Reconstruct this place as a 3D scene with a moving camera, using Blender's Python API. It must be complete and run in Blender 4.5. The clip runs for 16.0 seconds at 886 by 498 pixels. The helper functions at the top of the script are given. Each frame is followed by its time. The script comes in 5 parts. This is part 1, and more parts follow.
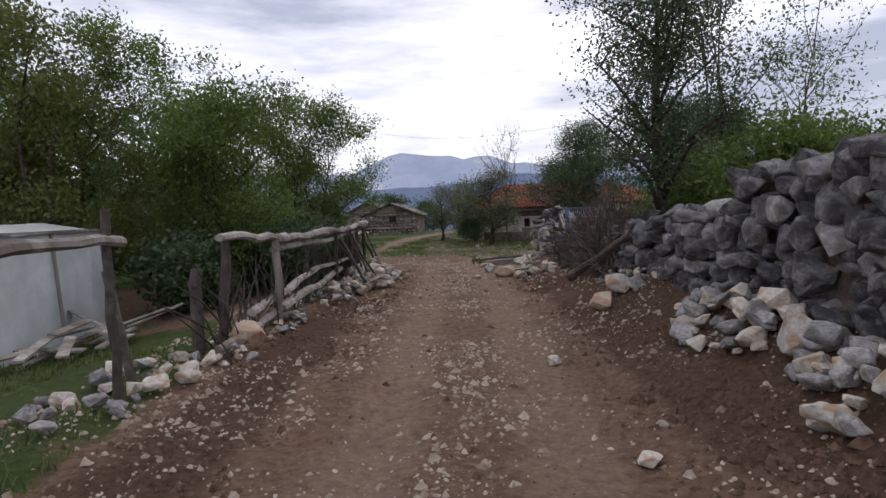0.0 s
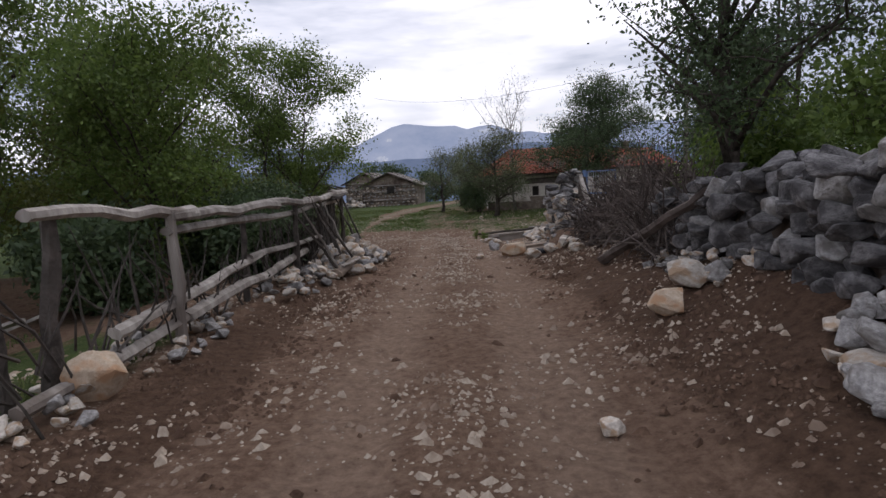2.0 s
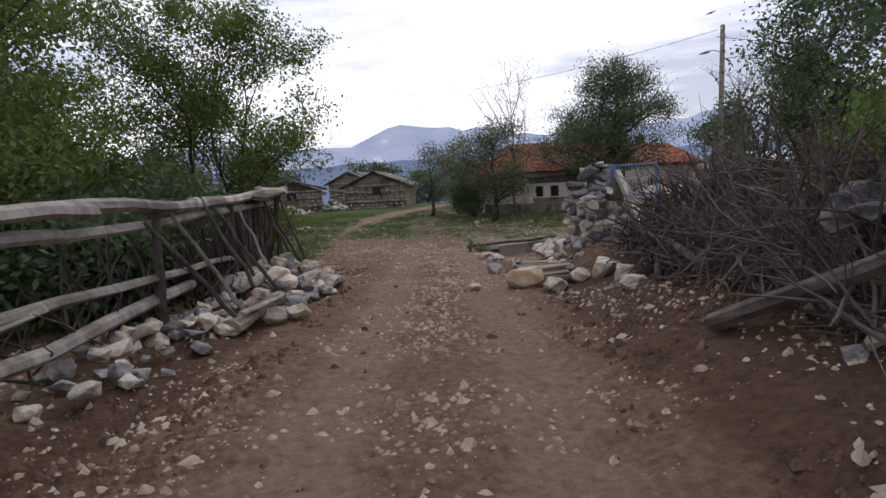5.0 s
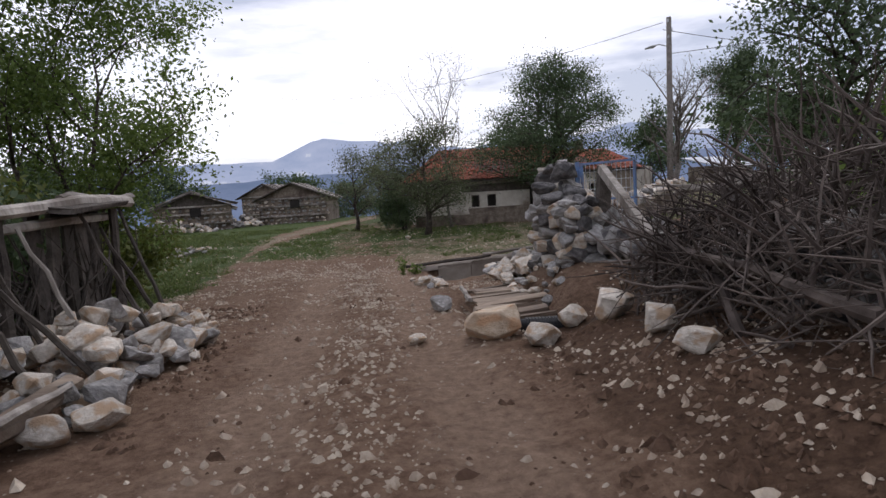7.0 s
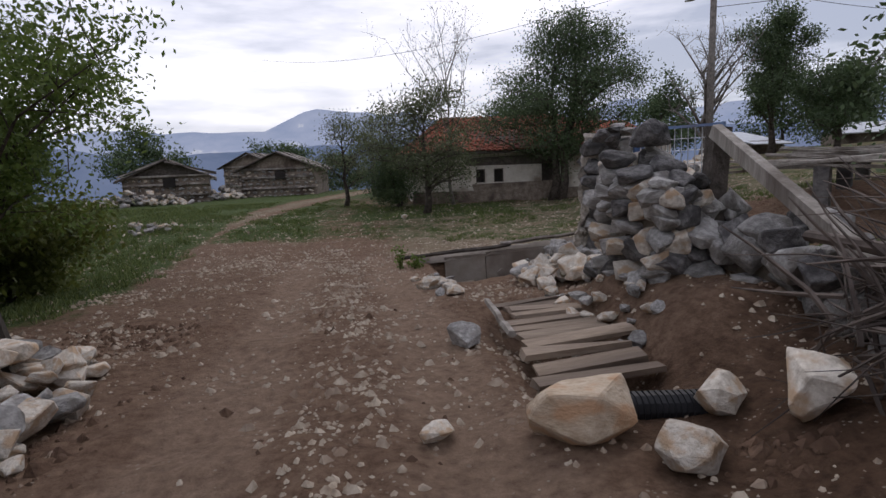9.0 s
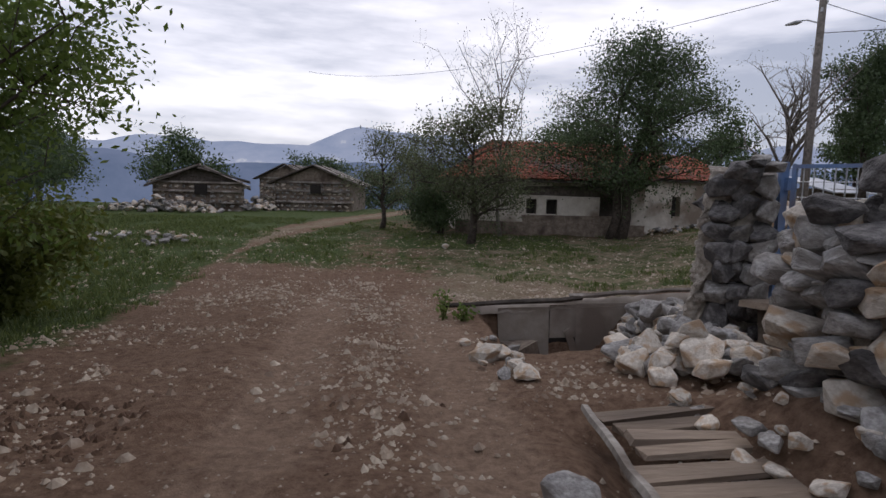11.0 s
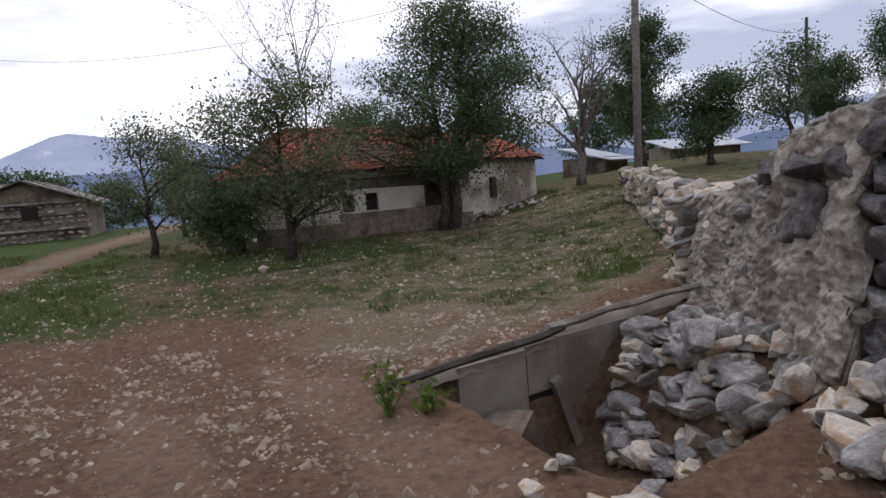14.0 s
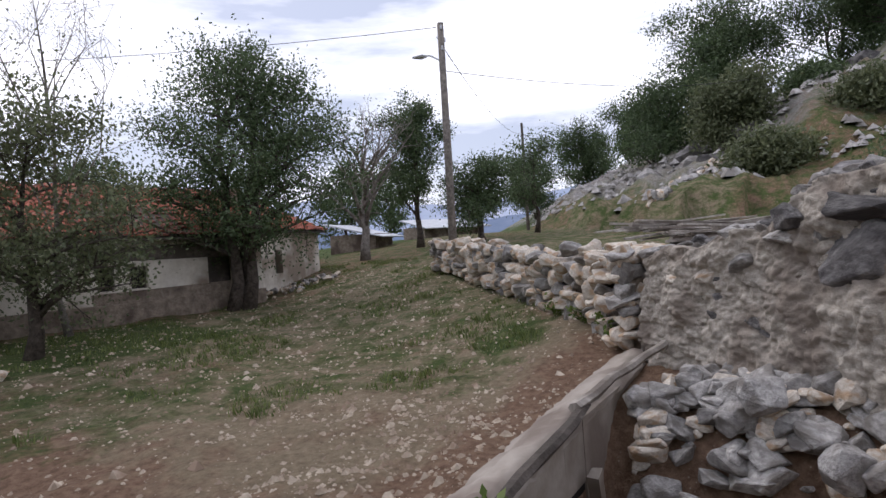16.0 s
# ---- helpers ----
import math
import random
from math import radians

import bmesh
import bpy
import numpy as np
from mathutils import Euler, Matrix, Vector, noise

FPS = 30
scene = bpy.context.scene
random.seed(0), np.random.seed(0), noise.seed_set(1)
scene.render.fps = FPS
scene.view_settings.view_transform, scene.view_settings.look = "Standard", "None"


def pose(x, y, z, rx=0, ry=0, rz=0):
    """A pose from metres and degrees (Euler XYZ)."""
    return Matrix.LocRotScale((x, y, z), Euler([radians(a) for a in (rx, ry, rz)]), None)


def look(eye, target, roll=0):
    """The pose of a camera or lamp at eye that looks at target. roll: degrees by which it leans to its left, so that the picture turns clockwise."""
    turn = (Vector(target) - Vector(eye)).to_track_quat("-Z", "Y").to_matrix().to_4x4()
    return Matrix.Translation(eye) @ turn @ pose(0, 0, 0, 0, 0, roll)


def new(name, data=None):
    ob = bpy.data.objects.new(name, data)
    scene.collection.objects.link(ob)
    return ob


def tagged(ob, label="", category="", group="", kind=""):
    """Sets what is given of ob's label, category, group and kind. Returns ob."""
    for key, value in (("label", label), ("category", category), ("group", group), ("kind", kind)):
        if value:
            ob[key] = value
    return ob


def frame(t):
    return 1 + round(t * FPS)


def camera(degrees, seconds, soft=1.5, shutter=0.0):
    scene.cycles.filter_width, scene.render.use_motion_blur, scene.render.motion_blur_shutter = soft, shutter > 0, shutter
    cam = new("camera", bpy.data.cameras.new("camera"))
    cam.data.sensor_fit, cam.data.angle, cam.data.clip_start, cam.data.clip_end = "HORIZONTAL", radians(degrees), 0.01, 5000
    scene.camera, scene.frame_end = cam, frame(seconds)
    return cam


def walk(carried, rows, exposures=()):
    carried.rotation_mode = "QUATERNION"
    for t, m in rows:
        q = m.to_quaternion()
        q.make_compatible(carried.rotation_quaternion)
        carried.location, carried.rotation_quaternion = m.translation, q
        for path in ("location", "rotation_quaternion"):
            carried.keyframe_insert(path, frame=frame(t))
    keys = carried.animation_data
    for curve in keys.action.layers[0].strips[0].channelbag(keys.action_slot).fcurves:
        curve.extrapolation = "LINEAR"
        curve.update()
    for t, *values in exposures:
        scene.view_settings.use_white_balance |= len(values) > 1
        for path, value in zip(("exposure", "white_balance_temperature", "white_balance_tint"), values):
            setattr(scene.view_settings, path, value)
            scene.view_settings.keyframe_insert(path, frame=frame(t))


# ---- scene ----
cam = camera(75.0, 16.0)
PATH = [
    (0, (0.152, -1.434, 1.507), (0.136, 0.562, 1.38), -2.0),
    (0.5, (0.226, -0.81, 1.455), (0.131, 1.181, 1.299), -1.8),
    (1, (0.247, -0.123, 1.405), (0.282, 1.872, 1.256), -3.0),
    (1.5, (0.321, 0.484, 1.406), (0.208, 2.474, 1.247), -2.0),
    (2, (0.35, 1.124, 1.384), (0.311, 3.111, 1.159), -3.0),
    (2.5, (0.383, 1.747, 1.359), (0.319, 3.736, 1.159), -2.7),
    (3, (0.408, 2.38, 1.342), (0.376, 4.351, 1.005), -4.0),
    (3.5, (0.425, 2.95, 1.3), (0.379, 4.938, 1.08), -3.8),
    (3.7, (0.455, 3.211, 1.323), (0.417, 5.2, 1.12), -2.3),
    (5.8, (0.542, 5.74, 1.178), (0.568, 7.727, 0.947), -4.2),
    (6, (0.523, 6.0, 1.141), (0.637, 7.991, 0.992), -5.4),
    (6.5, (0.51, 6.64, 1.12), (0.59, 8.632, 0.961), -5.2),
    (7, (0.55, 7.297, 1.173), (0.778, 9.275, 0.983), -3.6),
    (7.5, (0.572, 7.84, 1.174), (0.767, 9.823, 1.01), -5.1),
    (8, (0.59, 8.417, 1.191), (0.808, 10.393, 0.969), -3.4),
    (8.5, (0.583, 9.002, 1.163), (0.875, 10.961, 0.879), -7.7),
    (9, (0.588, 9.605, 1.165), (0.836, 11.569, 0.885), -2.5),
    (9.5, (0.562, 10.119, 1.183), (0.768, 12.09, 0.91), -4.4),
    (10, (0.59, 10.672, 1.153), (0.633, 12.654, 0.891), -1.9),
    (10.2, (0.573, 10.878, 1.129), (0.641, 12.871, 0.97), -0.7),
    (12.3, (0.249, 12.325, 1.362), (0.43, 14.296, 1.077), 3.0),
    (12.5, (0.166, 12.609, 1.296), (0.434, 14.582, 1.104), 1.1),
    (13, (0.016, 13.26, 1.312), (0.431, 15.201, 1.07), -1.5),
    (13.5, (-0.122, 13.93, 1.266), (0.536, 15.8, 1.001), -0.7),
    (14, (-0.323, 14.542, 1.245), (0.595, 16.302, 1.007), -4.2),
    (14.5, (-0.449, 15.145, 1.227), (0.708, 16.762, 1.009), -1.7),
    (15, (-0.601, 15.695, 1.203), (0.836, 17.068, 0.979), -4.6),
    (15.5, (-0.756, 16.237, 1.178), (0.885, 17.372, 1.041), -5.2),
    (16, (-1.024, 16.838, 1.102), (0.623, 17.972, 1.083), -3.8),
]
EXPOSURES = [(t, stops, 6500, 15) for t, stops in ((0, -0.15), (2, -0.25), (3.5, -0.1), (7, 0.0), (8.5, -0.1), (9.5, -0.45), (10, -0.5), (12.5, -0.1), (15, 0.05), (16, 0.3))]
walk(cam, [(t, look(eye, target, roll)) for t, eye, target, roll in PATH], EXPOSURES)

# ---- world, sun ----
world = bpy.data.worlds.new("overcast_sky")
scene.world = world
world.use_nodes = True
wn, wl = world.node_tree.nodes, world.node_tree.links
wn.clear()
w_out = wn.new("ShaderNodeOutputWorld")
w_bg, w_bg2, w_add = wn.new("ShaderNodeBackground"), wn.new("ShaderNodeBackground"), wn.new("ShaderNodeAddShader")
sky = wn.new("ShaderNodeTexSky")
sky.sky_type, sky.sun_disc = "NISHITA", False
sky.sun_elevation, sky.sun_rotation = radians(38), radians(10)
wl.new(sky.outputs[0], w_bg.inputs[0])
w_bg.inputs[1].default_value = 0.02
tc, mp, cn, cr = wn.new("ShaderNodeTexCoord"), wn.new("ShaderNodeMapping"), wn.new("ShaderNodeTexNoise"), wn.new("ShaderNodeValToRGB")
mp.inputs["Scale"].default_value = (1.3, 1.3, 6.5)
mp.inputs["Location"].default_value = (0.35, 0.2, 0.1)
cn.inputs["Scale"].default_value, cn.inputs["Detail"].default_value, cn.inputs["Roughness"].default_value = 1.5, 7, 0.55
cr.color_ramp.elements[0].position, cr.color_ramp.elements[0].color = 0.40, (0.36, 0.40, 0.50, 1)
cr.color_ramp.elements[1].position, cr.color_ramp.elements[1].color = 0.60, (0.98, 0.99, 1.06, 1)
wl.new(tc.outputs["Generated"], mp.inputs[0])
wl.new(mp.outputs[0], cn.inputs[0])
wl.new(cn.outputs[0], cr.inputs[0])
wl.new(cr.outputs[0], w_bg2.inputs[0])
w_bg2.inputs[1].default_value = 1.2
wl.new(w_bg.outputs[0], w_add.inputs[0])
wl.new(w_bg2.outputs[0], w_add.inputs[1])
wl.new(w_add.outputs[0], w_out.inputs[0])
sun = new("sun", bpy.data.lights.new("sun", "SUN"))
sun.data.energy, sun.data.angle, sun.data.color = 0.8, radians(25), (1.0, 0.96, 0.9)
sun.matrix_world = look((10, 30, 40), (0, 0, 0))
scene.view_settings.exposure = 0.0

# ---- materials ----


def material(name, c1, c2, scale=6.0, rough=0.9, bump=0.3, c3=None, big=0.7, vary=0.0, metal=0.0, bump_scale=None, stretch=None):
    """Two colours by fine noise, a third by broad stains, relief, and a little change from piece to piece."""
    m = bpy.data.materials.new(name)
    m.use_nodes = True
    n, l = m.node_tree.nodes, m.node_tree.links
    b = n["Principled BSDF"]
    b.inputs["Roughness"].default_value, b.inputs["Metallic"].default_value = rough, metal
    b.inputs["Specular IOR Level"].default_value = 0.25
    co = n.new("ShaderNodeTexCoord")
    src = co.outputs["Object"]
    if stretch:
        ma = n.new("ShaderNodeMapping")
        ma.inputs["Scale"].default_value = stretch
        l.new(src, ma.inputs[0])
        src = ma.outputs[0]
    t1, t2 = n.new("ShaderNodeTexNoise"), n.new("ShaderNodeTexNoise")
    t1.inputs["Scale"].default_value, t1.inputs["Detail"].default_value, t1.inputs["Roughness"].default_value = scale, 8, 0.65
    t2.inputs["Scale"].default_value, t2.inputs["Detail"].default_value = big, 4
    l.new(src, t1.inputs[0])
    l.new(src, t2.inputs[0])
    r1 = n.new("ShaderNodeValToRGB")
    r1.color_ramp.elements[0].position, r1.color_ramp.elements[0].color = 0.36, (*c1, 1)
    r1.color_ramp.elements[1].position, r1.color_ramp.elements[1].color = 0.64, (*c2, 1)
    l.new(t1.outputs[0], r1.inputs[0])
    col = r1.outputs[0]
    if c3:
        r2 = n.new("ShaderNodeValToRGB")
        r2.color_ramp.elements[0].position, r2.color_ramp.elements[1].position = 0.48, 0.62
        mx = n.new("ShaderNodeMixRGB")
        mx.inputs[2].default_value = (*c3, 1)
        l.new(t2.outputs[0], r2.inputs[0])
        l.new(r2.outputs[0], mx.inputs[0])
        l.new(col, mx.inputs[1])
        col = mx.outputs[0]
    if vary:
        oi, hs = n.new("ShaderNodeObjectInfo"), n.new("ShaderNodeHueSaturation")
        mr = n.new("ShaderNodeMapRange")
        mr.inputs["To Min"].default_value, mr.inputs["To Max"].default_value = 1 - vary, 1 + vary
        l.new(oi.outputs["Random"], mr.inputs[0])
        l.new(mr.outputs[0], hs.inputs["Value"])
        l.new(col, hs.inputs["Color"])
        col = hs.outputs[0]
    l.new(col, b.inputs["Base Color"])
    if bump:
        t3, bp = n.new("ShaderNodeTexNoise"), n.new("ShaderNodeBump")
        t3.inputs["Scale"].default_value, t3.inputs["Detail"].default_value = bump_scale or scale * 2.5, 6
        l.new(src, t3.inputs[0])
        bp.inputs["Strength"].default_value, bp.inputs["Distance"].default_value = bump, 0.03
        l.new(t3.outputs[0], bp.inputs["Height"])
        l.new(bp.outputs[0], b.inputs["Normal"])
    return m


def leaf_material(name, c1, c2, through_leaf=0.35):
    m = bpy.data.materials.new(name)
    m.use_nodes = True
    n, l = m.node_tree.nodes, m.node_tree.links
    b, out = n["Principled BSDF"], n["Material Output"]
    b.inputs["Roughness"].default_value = 0.6
    ge, r = n.new("ShaderNodeNewGeometry"), n.new("ShaderNodeValToRGB")
    r.color_ramp.elements[0].color, r.color_ramp.elements[1].color = (*c1, 1), (*c2, 1)
    l.new(ge.outputs["Random Per Island"], r.inputs[0])
    l.new(r.outputs[0], b.inputs["Base Color"])
    tr, mx = n.new("ShaderNodeBsdfTranslucent"), n.new("ShaderNodeMixShader")
    l.new(r.outputs[0], tr.inputs[0])
    mx.inputs[0].default_value = through_leaf
    l.new(b.outputs[0], mx.inputs[1])
    l.new(tr.outputs[0], mx.inputs[2])
    l.new(mx.outputs[0], out.inputs[0])
    return m


STONE = material("grey_limestone", (0.20, 0.19, 0.185), (0.43, 0.415, 0.395), 5, 0.9, 0.5, (0.19, 0.175, 0.16), 1.6, 0.3)
STONE_PALE = material("pale_limestone", (0.42, 0.37, 0.31), (0.66, 0.61, 0.54), 6, 0.9, 0.4, (0.42, 0.30, 0.2), 2.0, 0.22)
STONE_OCHRE = material("ochre_limestone", (0.44, 0.33, 0.23), (0.64, 0.54, 0.42), 5, 0.9, 0.4, (0.48, 0.30, 0.18), 2.4, 0.15)
STONE_DARK = material("dark_weathered_limestone", (0.085, 0.08, 0.08), (0.23, 0.22, 0.215), 5, 0.95, 0.6, (0.07, 0.066, 0.066), 1.6, 0.3)
MORTAR = material("earth_mortar", (0.16, 0.125, 0.10), (0.30, 0.25, 0.2), 9, 0.95, 0.7, (0.10, 0.075, 0.06), 1.5)
PLASTER = material("rough_grey_plaster", (0.27, 0.24, 0.205), (0.49, 0.445, 0.385), 22, 0.95, 1.0, (0.22, 0.185, 0.155), 2.6, 0, 0, 13)
WHITEWASH = material("weathered_whitewash", (0.52, 0.47, 0.40), (0.68, 0.64, 0.57), 4, 0.9, 0.3, (0.26, 0.21, 0.165), 0.9)
CONCRETE = material("stained_concrete", (0.27, 0.235, 0.20), (0.36, 0.32, 0.28), 4, 0.9, 0.25, (0.19, 0.155, 0.13), 1.3)
WOOD = material("silvery_weathered_wood", (0.22, 0.195, 0.17), (0.42, 0.385, 0.345), 9, 0.85, 0.6, (0.16, 0.135, 0.115), 2.0, 0.22, 0, None, (1, 1, 0.15))
WOOD_DARK = material("dark_damp_wood", (0.05, 0.042, 0.036), (0.13, 0.11, 0.095), 9, 0.9, 0.6, (0.07, 0.06, 0.05), 2.0, 0.2)
PLANK = material("brown_grey_plank", (0.18, 0.135, 0.10), (0.36, 0.285, 0.22), 8, 0.85, 0.6, (0.15, 0.115, 0.09), 2.0, 0.2, 0, None, (0.2, 1, 1))
TWIG = material("dry_twig", (0.075, 0.058, 0.05), (0.19, 0.155, 0.135), 5, 0.9, 0.2, (0.05, 0.038, 0.033), 1.2)
BARK = material("dark_bark", (0.035, 0.028, 0.023), (0.11, 0.09, 0.075), 12, 0.95, 0.8)
BARK_GREY = material("grey_bark", (0.12, 0.105, 0.095), (0.25, 0.225, 0.2), 12, 0.95, 0.6)
ROOF_TILE = material("orange_clay_tile", (0.30, 0.078, 0.05), (0.47, 0.165, 0.10), 5, 0.85, 0.3, (0.2, 0.075, 0.055), 1.0, 0.3)
BLUE_PAINT = material("faded_blue_paint", (0.12, 0.20, 0.38), (0.17, 0.27, 0.47), 6, 0.6, 0.15, (0.2, 0.2, 0.24), 2.0)
FILM = material("milky_plastic_film", (0.46, 0.49, 0.48), (0.58, 0.61, 0.6), 2.5, 0.35, 0.25, (0.40, 0.44, 0.43), 1.0)
METAL = material("galvanised_sheet", (0.42, 0.44, 0.47), (0.55, 0.57, 0.6), 4, 0.45, 0.05, None, 1.0, 0, 0.5)
LAMP_GREY = material("grey_lamp_housing", (0.45, 0.46, 0.48), (0.52, 0.53, 0.55), 4, 0.5, 0.0)
BLACK_PLASTIC = material("black_plastic", (0.012, 0.012, 0.014), (0.022, 0.022, 0.025), 4, 0.5, 0.0)
# Near-black colour stands in for the unlit depth behind windows and openings.
SHADE_INSIDE = material("painted_interior_shade", (0.02, 0.018, 0.016), (0.035, 0.03, 0.027), 4, 0.95, 0.0)
GRAVEL = material("pale_gravel", (0.30, 0.23, 0.17), (0.58, 0.50, 0.40), 9.0, 0.9, 0.3, (0.26, 0.19, 0.14), 3.0)
CLOD = material("crumbled_earth", (0.06, 0.035, 0.022), (0.17, 0.105, 0.07), 12, 0.95, 0.6, (0.1, 0.06, 0.04), 2.0)
LEAF_FRESH = leaf_material("fresh_leaves", (0.075, 0.125, 0.022), (0.17, 0.235, 0.055), 0.45)
LEAF_DARK = leaf_material("dark_green_leaves", (0.045, 0.075, 0.03), (0.10, 0.145, 0.062), 0.35)
LEAF_GREY = leaf_material("grey_green_leaves", (0.075, 0.095, 0.045), (0.16, 0.18, 0.09), 0.35)
LEAF_OLIVE = leaf_material("olive_leaves", (0.08, 0.10, 0.018), (0.16, 0.18, 0.04), 0.4)
GRASS = leaf_material("grass_blades", (0.065, 0.10, 0.024), (0.17, 0.20, 0.06), 0.3)
FLOWER = material("white_petals", (0.75, 0.75, 0.7), (0.85, 0.85, 0.8), 5, 0.8, 0.0)


def soil_material():
    """Brown earth with paler wheel tracks, red-brown banks, dry straw and green turf, by the sheet's own masks."""
    m = bpy.data.materials.new("village_soil")
    m.use_nodes = True
    n, l = m.node_tree.nodes, m.node_tree.links
    b = n["Principled BSDF"]
    b.inputs["Roughness"].default_value, b.inputs["Specular IOR Level"].default_value = 0.95, 0.15
    co = n.new("ShaderNodeTexCoord")

    def noise_node(scale, detail=8, rough=0.6):
        t = n.new("ShaderNodeTexNoise")
        t.inputs["Scale"].default_value, t.inputs["Detail"].default_value, t.inputs["Roughness"].default_value = scale, detail, rough
        l.new(co.outputs["Object"], t.inputs[0])
        return t.outputs[0]

    def ramp(src, p0, c0, p1, c1):
        r = n.new("ShaderNodeValToRGB")
        r.color_ramp.elements[0].position, r.color_ramp.elements[0].color = p0, (*c0, 1)
        r.color_ramp.elements[1].position, r.color_ramp.elements[1].color = p1, (*c1, 1)
        l.new(src, r.inputs[0])
        return r.outputs[0]

    def mix(fac, a, c):
        x = n.new("ShaderNodeMixRGB")
        l.new(fac, x.inputs[0])
        l.new(a, x.inputs[1])
        l.new(c, x.inputs[2])
        return x.outputs[0]

    def mask(name, grain):
        a, ad = n.new("ShaderNodeAttribute"), n.new("ShaderNodeMath")
        a.attribute_name = name
        ad.operation = "MULTIPLY_ADD"
        l.new(noise_node(grain, 6, 0.7), ad.inputs[0])
        ad.inputs[1].default_value = 0.9
        l.new(a.outputs["Fac"], ad.inputs[2])
        return ramp(ad.outputs[0], 0.80, (0, 0, 0), 1.05, (1, 1, 1))

    fine = noise_node(14, 10, 0.7)
    soil = ramp(fine, 0.33, (0.115, 0.068, 0.045), 0.68, (0.26, 0.172, 0.118))
    track = ramp(fine, 0.33, (0.165, 0.107, 0.074), 0.68, (0.33, 0.232, 0.167))
    red = ramp(fine, 0.33, (0.06, 0.034, 0.021), 0.70, (0.155, 0.095, 0.062))
    turf = ramp(fine, 0.33, (0.035, 0.055, 0.016), 0.70, (0.085, 0.115, 0.034))
    straw = ramp(fine, 0.33, (0.15, 0.115, 0.075), 0.70, (0.30, 0.245, 0.17))
    col = mix(mask("track", 1.7), soil, track)
    col = mix(mask("red", 2.1), col, red)
    col = mix(mask("straw", 1.6), col, straw)
    col = mix(mask("turf", 2.6), col, turf)
    crag_col = ramp(fine, 0.33, (0.13, 0.125, 0.12), 0.70, (0.36, 0.34, 0.32))
    col = mix(mask("rock", 0.5), col, crag_col)
    vo = n.new("ShaderNodeTexVoronoi")
    vo.inputs["Scale"].default_value = 24
    l.new(co.outputs["Object"], vo.inputs[0])
    peb = ramp(vo.outputs["Distance"], 0.14, (1, 1, 1), 0.2, (0, 0, 0))
    gate_n = ramp(noise_node(3.1, 3), 0.53, (0, 0, 0), 0.62, (1, 1, 1))
    mu = n.new("ShaderNodeMixRGB")
    mu.blend_type, mu.inputs[0].default_value = "MULTIPLY", 1.0
    l.new(peb, mu.inputs[1])
    l.new(gate_n, mu.inputs[2])
    pale = ramp(fine, 0.3, (0.27, 0.22, 0.17), 0.7, (0.46, 0.40, 0.33))
    col = mix(mu.outputs[0], col, pale)
    l.new(col, b.inputs["Base Color"])
    bp = n.new("ShaderNodeBump")
    bp.inputs["Strength"].default_value, bp.inputs["Distance"].default_value = 0.9, 0.06
    l.new(noise_node(22, 8, 0.7), bp.inputs["Height"])
    l.new(bp.outputs[0], b.inputs["Normal"])
    return m


SOIL = soil_material()

# ---- the lie of the land ----


def sstep(a, b, v):
    t = np.clip((v - a) / (b - a), 0, 1)
    return t * t * (3 - 2 * t)


def land(x, y):
    """Height of the ground at x, y (arrays or numbers), without the finest roughness."""
    x, y = np.asarray(x, float), np.asarray(y, float)
    z = np.interp(y, (-40, 0, 8, 12, 16, 20, 23, 27, 32, 45, 90, 400), (0.3, 0, 0, -0.05, -0.18, -0.36, -0.28, -0.02, 0.1, 0.1, -3, -60))
    # bank on the side of the stone wall, verge under the fence
    z = z + 0.42 * sstep(1.25, 2.9, x) * (1 - sstep(8.5, 13.0, y)) + 0.16 * sstep(1.8, 3.2, x) * sstep(8.5, 12, y) * (1 - sstep(16.0, 18.5, y))
    z = z + 0.10 * sstep(-1.2, -2.3, x) * (1 - sstep(13, 16, y)) - 0.25 * sstep(-2.6, -5.0, x) * (1 - sstep(20, 26, y))
    z = z + 0.2 * sstep(2.35, 3.0, x) * (1 - sstep(5.5, 8.0, y))
    # earth bank under the gate pillar
    z = z + 0.30 * sstep(2.05, 2.7, x) * sstep(12.1, 13.2, y) * (1 - sstep(14.2, 15.0, y))
    # wheel tracks
    centre = 0.15 + 0.25 * np.sin(y * 0.16) - 0.9 * sstep(17, 30, y)
    for side in (-0.62, 0.62):
        z = z - 0.035 * np.exp(-((x - centre - side) / 0.28) ** 2) * (1 - sstep(20, 26, y))
    # rise towards the pole, and the hillside beyond
    s = x - 4.3 - 0.5 * (y - 21)
    soft_s = np.log1p(np.exp(np.clip(s * 2.2, -30, 30))) / 2.2
    z = z + 1.7 * (1 - np.exp(-0.22 * soft_s / 1.7)) * sstep(16.5, 19.5, y + 0.25 * np.maximum(x - 5, 0))
    w = 0.57 * (x + 1) - 0.82 * (y - 16.8)
    f = 0.82 * (x + 1) + 0.57 * (y - 16.8)
    hill = 0.50 * np.maximum(w - 5.5, 0) * sstep(13, 24, f)
    z = z + 26 * (1 - np.exp(-hill / 26))
    # pit beside the road
    pit = sstep(1.45, 1.85, x) * (1 - sstep(2.75, 3.5, x)) * sstep(16.2, 17.1, y) * (1 - sstep(18.32, 18.36, y))
    z = z - 0.85 * pit
    ditch = np.exp(-((x - 1.85) / 0.33) ** 2) * sstep(12.2, 12.7, y) * (1 - sstep(14.4, 15.0, y))
    return z - 0.22 * ditch


def fine_relief(x, y):
    return np.array([0.045 * noise.noise((a * 1.7, b * 1.7, 3.1)) + 0.03 * noise.noise((a * 4.3, b * 4.3, 7.7)) + 0.015 * noise.noise((a * 9, b * 9, 1.3)) for a, b in zip(x, y)])


